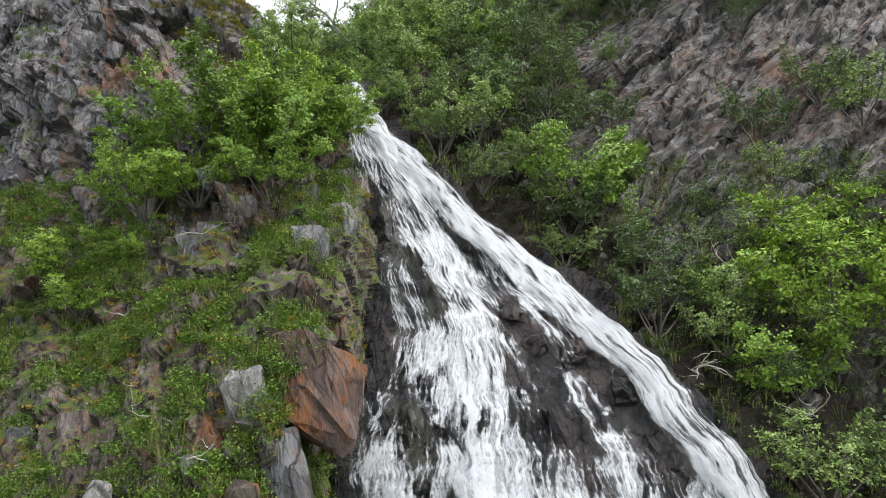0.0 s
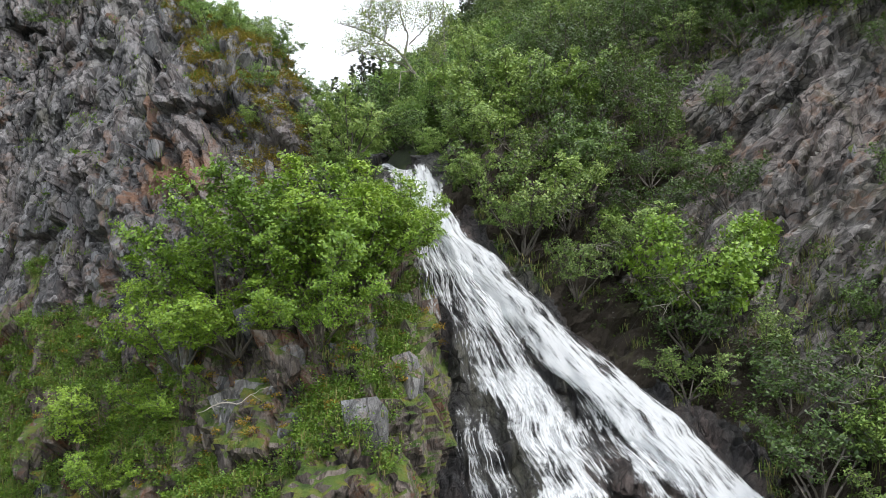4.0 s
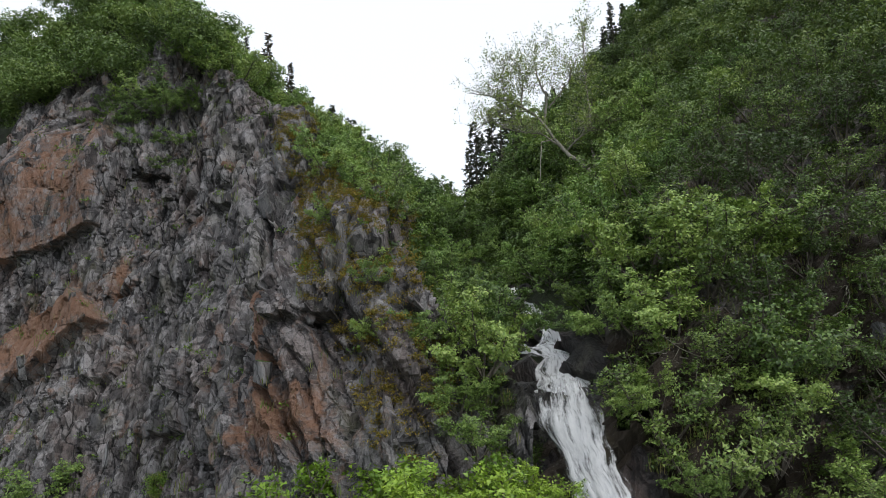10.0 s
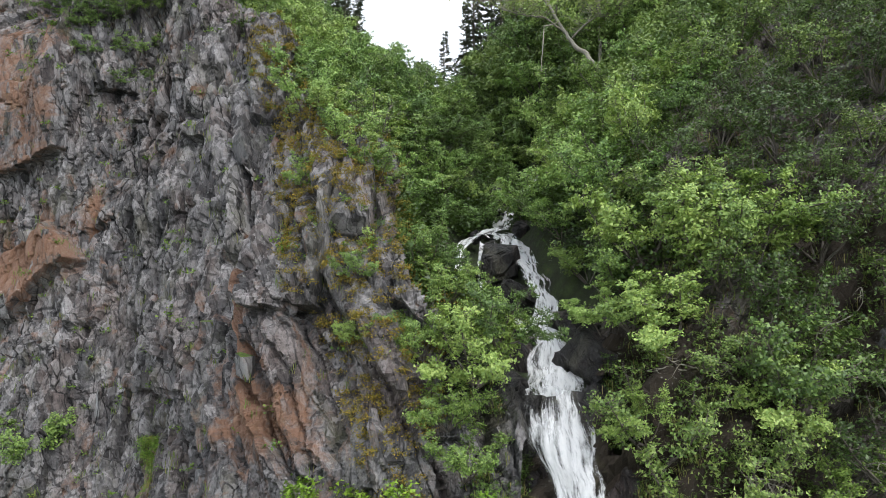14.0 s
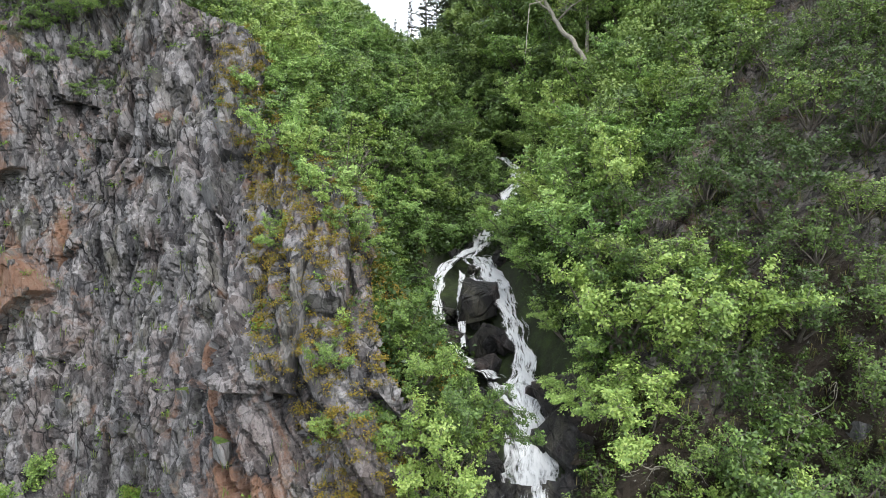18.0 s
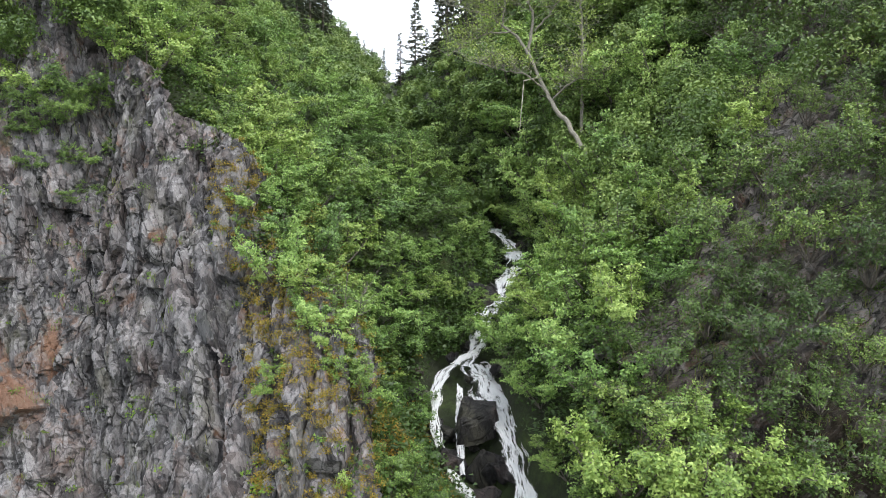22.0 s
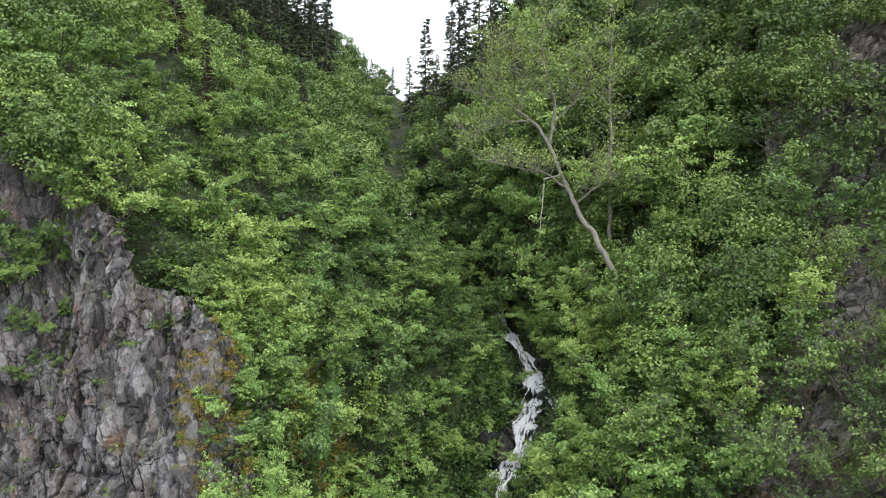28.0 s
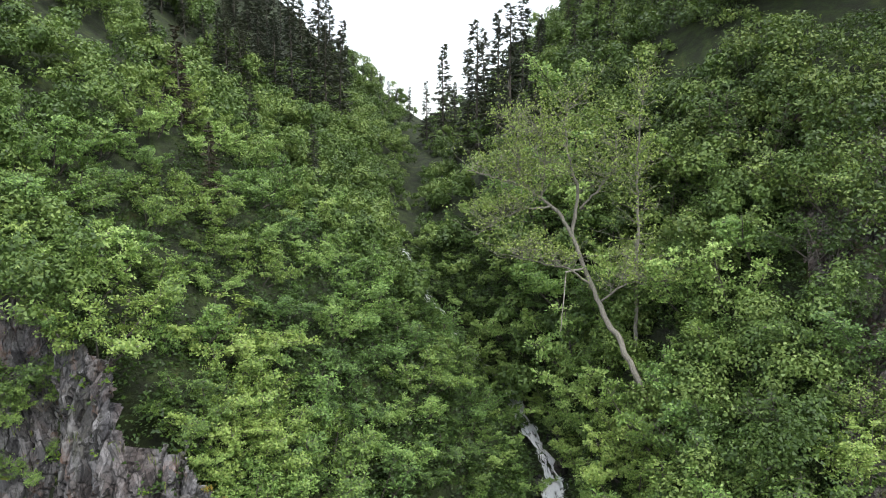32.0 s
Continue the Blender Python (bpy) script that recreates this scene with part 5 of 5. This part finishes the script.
big_stone("rusty_boulder", "large split boulder stained rust orange below the grass", 301, (2.4, 2.0, 2.4), pose(-2.8, 14.9, 9.3, 4, 8, 20), MAT_RUST, rough=0.07)
big_stone("pale_boulder", "tall pale grey boulder leaning against the bank", 302, (0.95, 1.0, 1.7), pose(-3.75, 14.0, 8.9, 0, -14, 10), MAT_PALE)
big_stone("grey_slab", "grey upright slab of split slate beside the boulder", 303, (0.75, 0.8, 2.0), pose(-2.95, 13.9, 7.6, 0, -14, -10), MAT_GREY, "slabs by the cave")
big_stone("grey_slab", "brown broken slab at the foot of the bank", 304, (1.1, 0.9, 1.0), pose(-3.4, 13.2, 7.1, 10, 6, 30), MAT_RUST, "slabs by the cave")
big_stone("grey_slab", "rust-edged slab under the pale boulder", 305, (1.0, 0.8, 1.3), pose(-4.5, 13.9, 8.2, 0, 10, 10), MAT_RUST, "slabs by the cave")
big_stone("white_stone", "small white stone on the bank", 306, (0.45, 0.4, 0.4), pose(-6.2, 13.4, 7.4, 0, 10, 40), MAT_PALE)
for k, (x, z, w, h, t) in enumerate(WET_ROCKS):
    big_stone("wet_rock", "black glistening rock standing out of the falling water", 320 + k, (w * 0.5, 0.8, h * 0.45), pose(x, float(face(x, z)) - 0.12, z, -18, t, 15 * k), MAT_WET, "rocks in the waterfall", 0.09)
for k, (y, dx, s) in enumerate(((26.2, 0.5, 0.9), (25.2, 0.9, 0.6), (24.6, 0.6, 0.8), (27.5, -0.8, 0.6), (28.6, 0.8, 0.6), (31.5, 0.7, 0.55), (33.8, -0.7, 0.6), (36.6, 0.7, 0.8), (38.0, -0.75, 0.7),
                                (39.0, 0.8, 0.9), (40.2, -0.8, 0.8), (41.4, 0.75, 0.8), (42.8, -0.8, 0.7), (44.5, 0.8, 0.9), (46.4, -0.8, 0.7), (48.5, 0.9, 0.8), (52.0, -0.9, 0.8), (56, 0.9, 0.8))):
    x, _, z = bed(y, dx)
    big_stone("stream_rock", "dark wet rock at the edge of the stream", 350 + k, (s, s * 0.9, s * 0.8), pose(x, y, z + 0.15, 8 * k, 5 * k, 33 * k), MAT_WET if k != 1 else MAT_LEDGE, "rocks along the stream")

big_stone("mossy_stream_rock", "large dark rock with a mossy top between two cascades", 379, (1.5, 1.3, 1.5), pose(-6.9, 29.9, 24.2, 6, 4, 20), MAT_WET, "rocks along the stream", 0.08)
for k, (x, y, z, s) in enumerate(((-8.1, 30.0, 23.5, 0.8), (-7.5, 29.0, 22.9, 1.0), (-9.5, 31.2, 24.3, 0.9), (-9.1, 29.6, 23.4, 0.9), (-6.3, 28.9, 23.0, 1.1), (-6.0, 27.9, 22.4, 0.8), (-3.1, 25.8, 22.3, 1.6), (-2.9, 24.6, 21.5, 1.5), (-9.0, 38.0, 27.2, 1.3), (-7.0, 41.4, 28.0, 1.0), (-8.5, 39.2, 27.4, 0.8),
                                  (-5.0, 25.2, 21.4, 1.1), (-4.9, 23.9, 20.6, 1.2))):
    big_stone("stream_rock", "black wet rock parting the white water above the falls", 380 + k, (s, s * 0.9, s * 1.1), pose(x, y, z, 8 * k, 5 * k, 33 * k), MAT_WET, "rocks along the stream")


rng = random.Random(77)
for k in range(34):
    y = rng.uniform(25, 33.5) if k < 22 else rng.uniform(34, 50)
    w = rng.uniform(-2.4, 1.5) if k < 22 else rng.choice((-1, 1)) * rng.uniform(0.5, 1.2)
    x, s = float(bed_x(y)) + w, rng.uniform(0.3, 0.75)
    big_stone("stream_rock", "small black wet rock among the cascades", 700 + k % 7, (s, s * 0.9, s * 0.9), pose(x, y, float(valley(x, y)) - 0.25, rng.uniform(0, 40), rng.uniform(0, 40), rng.uniform(0, 360)), MAT_WET, "rocks along the stream", 0.08)


def scatter(sheet, n, seed, accept):
    """Points and outward normals picked on a built rock sheet."""
    P, keep = SHEETS[sheet]
    rng = np.random.default_rng(seed)
    nrm = np.cross(np.gradient(P, axis=1), np.gradient(P, axis=0))
    nrm /= np.maximum(np.linalg.norm(nrm, axis=-1, keepdims=True), 1e-9)
    out = []
    for _ in range(n * 40):
        j, i = rng.integers(2, P.shape[0] - 2), rng.integers(2, P.shape[1] - 2)
        if keep[j, i] and accept(P[j, i], nrm[j, i], rng):
            out.append((P[j, i], nrm[j, i]))
            if len(out) == n:
                break
    return out


def stone_parts(parent, sheet, n, seed, accept, materials, lo, hi, lean, stretch=2.0):
    """Single blocks and flakes that stand out of a rock face, parts of it."""
    rng = np.random.default_rng(seed)
    pool = [stone_mesh(seed + k, (1, 0.8, rng.uniform(1.0, stretch)), materials[k % len(materials)], 12) for k in range(9)]
    for p, nn in scatter(sheet, n, seed, accept):
        ob = new("rock_block", pool[rng.integers(9)])
        s = lo + (hi - lo) * rng.random() ** 2
        ob.parent = parent
        ob.matrix_basis = pose(*(p - nn * s * 0.2), rng.uniform(-14, 14), lean + rng.uniform(-12, 12), rng.uniform(-35, 35)) @ Matrix.Diagonal((s, s * 0.8, s, 1))


stone_parts(left_cliff, "left_cliff", 280, 401, lambda p, n, r: -30 < p[0] < -5 and 14 < p[2] < 36, [MAT_CLIFF, MAT_GREY, MAT_CLIFF], 0.2, 0.6, -10, 2.2)
stone_parts(right_cliff, "right_cliff", 150, 411, lambda p, n, r: 2.5 < p[0] < 18 and 9 < p[2] < 28, [MAT_CLIFF_R, MAT_GREY, MAT_CLIFF_R], 0.2, 0.9, 40, 1.6)
stone_parts(rock_ledge, "mossy_ledge", 110, 421, lambda p, n, r: p[0] > -13 and 6.5 < p[2] < 16, [MAT_LEDGE, MAT_GREY, MAT_LEDGE], 0.2, 0.8, -8, 1.6)
stone_parts(rock_ledge, "mossy_ledge", 90, 431, lambda p, n, r: -9 < p[0] < -2.4 and 12.6 < p[2] < 16, [MAT_LEDGE, MAT_GREY, MAT_LEDGE], 0.4, 1.1, -14, 1.7)


# ---- low growth ----
def tufts(points, seed, blades, length, material, name, label, fall=0.5):
    """Grass: bent narrow blades in tufts."""
    rng = np.random.default_rng(seed)
    C = np.repeat(np.array([p + n * 0.02 for p, n in points]), blades, 0)
    n = len(C)
    C = C + rng.normal(0, 0.07, (n, 3))
    a = rng.uniform(0, 2 * np.pi, n)
    L = (length * rng.uniform(0.5, 1.3, n))[:, None]
    out = np.stack([np.cos(a), np.sin(a) - 0.4, np.zeros(n)], -1)
    side = np.stack([-np.sin(a), np.cos(a), np.zeros(n)], -1) * 0.009
    up = np.array([0, 0, 1.0])
    mid = C + up * L * 0.55 + out * L * 0.2 * fall
    tip = C + up * L * (0.95 - 0.5 * fall) + out * L * 0.75 * fall
    V = np.stack([C - side, C + side, mid + side * 0.8, mid - side * 0.8, tip], 1).reshape(-1, 3)
    i = np.arange(n)[:, None] * 5
    T = np.concatenate([i + [0, 1, 2], i + [0, 2, 3], i + [3, 2, 4]])
    return tagged(new(name, mesh_of(name, V, T, material)), label, "grass", kind="stuff")


def herbs(points, seed, per, leaf, height, material, name, label):
    rng = np.random.default_rng(seed)
    C = np.concatenate([p + n * 0.05 + rng.normal(0, 1, (per, 3)) * (height * 0.7, height * 0.7, height * 0.35) + (0, 0, height * 0.5) for p, n in points])
    V, Q = leaves(C, leaf, rng, 0.9)
    return tagged(new(name, mesh_of(name, V, Q, material)), label, "plants", kind="stuff")


flat_ledge = lambda p, n, r: n[2] > 0.25 and p[2] > 6 and p[0] < -2.6 and fbm(p[:1] * 0.7, p[2:] * 0.7, 90)[0] > -0.18
tufts(scatter("mossy_ledge", 4500, 501, flat_ledge), 502, 10, 0.24, MAT_GRASS, "ledge_grass", "long green grass on the ledge")
herbs(scatter("mossy_ledge", 9500, 503, flat_ledge), 504, 36, 0.056, 0.16, MAT_HERB, "ledge_herbs", "low leafy herbs covering the ledge")
herbs(scatter("mossy_ledge", 380, 505, lambda p, n, r: n[2] > 0.0 and p[2] > 6 and fbm(p[:1] * 0.5, p[2:] * 0.5, 95)[0] > 0.02), 506, 60, 0.05, 0.1, MAT_MOSS, "ledge_moss", "orange and yellow moss cushions")
herbs(scatter("left_cliff", 260, 511, lambda p, n, r: n[2] > 0.15 and p[0] > -31 and p[2] > 14), 512, 26, 0.09, 0.16, MAT_HERB, "cliff_herbs", "small green plants in cracks of the cliff")
herbs(scatter("left_cliff", 800, 513, lambda p, n, r: n[2] > 0.05 and -16 < p[0] < -6 and -1.2 < p[2] - 30.6 + (p[0] + 14.4) * 1.45 < 5), 514, 60, 0.05, 0.13, MAT_MOSS, "cliff_moss", "yellow and orange moss on the leaning rib")
tufts(scatter("left_cliff", 300, 515, lambda p, n, r: n[2] > 0.2 and p[0] > -28 and p[2] > 14), 516, 8, 0.3, MAT_GRASS, "cliff_grass", "dry grass tufts on ledges of the cliff")
slope = lambda p, n, r: -3 < p[0] < 17 and 5 < p[2] < 34 and p[0] > edge_r(p[2]) + 0.9 and not (p[0] > 6.0 and 18 < p[2] < 27.5)
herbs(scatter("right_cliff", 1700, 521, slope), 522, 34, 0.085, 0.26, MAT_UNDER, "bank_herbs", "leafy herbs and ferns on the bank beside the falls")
tufts(scatter("right_cliff", 1500, 523, slope), 524, 10, 0.4, MAT_GRASS, "bank_grass", "long hanging grass, green and dry, beside the falls", 0.9)
beside = lambda p, n, r: p[2] > 6 and (p[0] > edge_r(p[2]) + 0.35 or p[0] < edge_l(p[2]) - 0.5) and n[2] > 0.1 and fbm(p[:1] * 0.9, p[2:] * 0.9, 97)[0] > -0.1
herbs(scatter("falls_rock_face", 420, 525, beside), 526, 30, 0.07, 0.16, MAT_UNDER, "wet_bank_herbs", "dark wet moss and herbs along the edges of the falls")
tufts(scatter("falls_rock_face", 500, 527, beside), 528, 9, 0.35, MAT_GRASS, "wet_bank_grass", "wet grass hanging along the edges of the falls", 0.9)
rng = np.random.default_rng(529)
bank_spots = []
while len(bank_spots) < 1500:
    y = rng.uniform(24, 33)
    x = float(bed_x(y)) - rng.uniform(1.8, 6.5)
    z = float(valley(x, y))
    if face(x, z) < y + 0.1 and fbm(np.array([x * 0.6]), np.array([y * 0.6]), 98)[0] > -0.12:
        bank_spots.append((np.array([x, y, z]), np.array([0, 0, 1.0])))
herbs(bank_spots[:700], 532, 44, 0.06, 0.16, MAT_MOSS, "bank_moss", "orange and yellow moss on the bank of the cascades")
tufts(bank_spots[700:], 533, 12, 0.4, MAT_GRASS, "cascade_grass", "green and dry grass on the bank of the cascades", 0.8)
rng = np.random.default_rng(530)
floor_spots = []
while len(floor_spots) < 6800:
    y = 23 + 37 * rng.random()
    x = float(np.interp(y, STREAM_Y, STREAM_X)) + (rng.uniform(-18, 14) if rng.random() < 0.6 else rng.normal(0, 4))
    z = float(valley(x, y))
    if face(x, z) < y + 0.1 and abs(x - float(bed_x(y))) > (2.0 if y < 33.5 else 0.9):
        floor_spots.append((np.array([x, y, z]), np.array([0, 0, 1.0])))
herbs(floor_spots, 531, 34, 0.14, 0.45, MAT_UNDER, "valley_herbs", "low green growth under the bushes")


# ---- dead wood and bare twigs ----
def bare_branch(name, label, category, group, x, y, z, seed, n, length, radius, droop, material):
    """A spreading dead branch or root: a few crooked arms from one foot, each with finer ends."""
    rng = np.random.default_rng(seed)
    ob = thing(name, label, category, group, at=pose(x, y, z))
    for _ in range(n):
        a = rng.uniform(0, 2 * np.pi)
        line = bent((0, 0, 0), (np.cos(a), -abs(np.sin(a)) * 0.8, droop + rng.uniform(-0.3, 0.5)), length * rng.uniform(0.6, 1.2), 7, rng, 0.5, droop * 0.1)
        pieces = [tube(line, np.linspace(radius, radius * 0.25, 8), 5)]
        for _ in range(4):
            j = rng.integers(2, 8)
            b = rng.uniform(0, 2 * np.pi)
            pieces.append(tube(bent(line[j], (np.cos(b), np.sin(b), droop + rng.uniform(-0.4, 0.6)), length * rng.uniform(0.2, 0.5), 4, rng, 0.5), np.linspace(radius * 0.45, radius * 0.12, 5), 4))
        part("arm", mesh_of("arm", *joined(pieces), material), ob)
    return ob


for k, (x, z, n, length, r, droop) in enumerate(((4.3, 16.6, 5, 1.6, 0.03, -0.3), (5.4, 16.2, 5, 1.5, 0.03, -0.2), (7.4, 13.4, 6, 1.6, 0.022, 0.4), (8.2, 12.6, 6, 1.5, 0.02, 0.3), (0.8, 19.4, 4, 1.3, 0.02, -0.6),
                                                 (1.9, 18.2, 4, 1.2, 0.02, -0.6), (6.4, 10.2, 4, 1.1, 0.02, -0.2), (-0.2, 21.6, 4, 1.3, 0.02, -0.5), (2.8, 22.6, 4, 1.5, 0.02, -0.5), (8.6, 9.0, 4, 1.0, 0.02, 0.2), (4.4, 19.6, 4, 1.4, 0.022, -0.4))):
    bare_branch("dead_branch", "bare grey roots and dead branches hanging on the bank", "branch", "dead wood on the bank", x, float(face(x, z)) - 0.35, z, 600 + k, n, length, r, droop, MAT_DEAD if k % 3 == 0 else MAT_PALE_BARK)
for k, (x, z) in enumerate(((-5.6, 8.8), (-4.6, 8.0), (-7.4, 11.2), (-6.2, 13.4))):
    bare_branch("dry_stick", "dry bleached stick lying on the mossy ledge", "branch", "sticks on the ledge", x, float(ledge_front(np.array([x]), np.array([z]))[0]) - 0.45, z, 640 + k, 2, 0.8, 0.014, 0.0, MAT_DEAD)
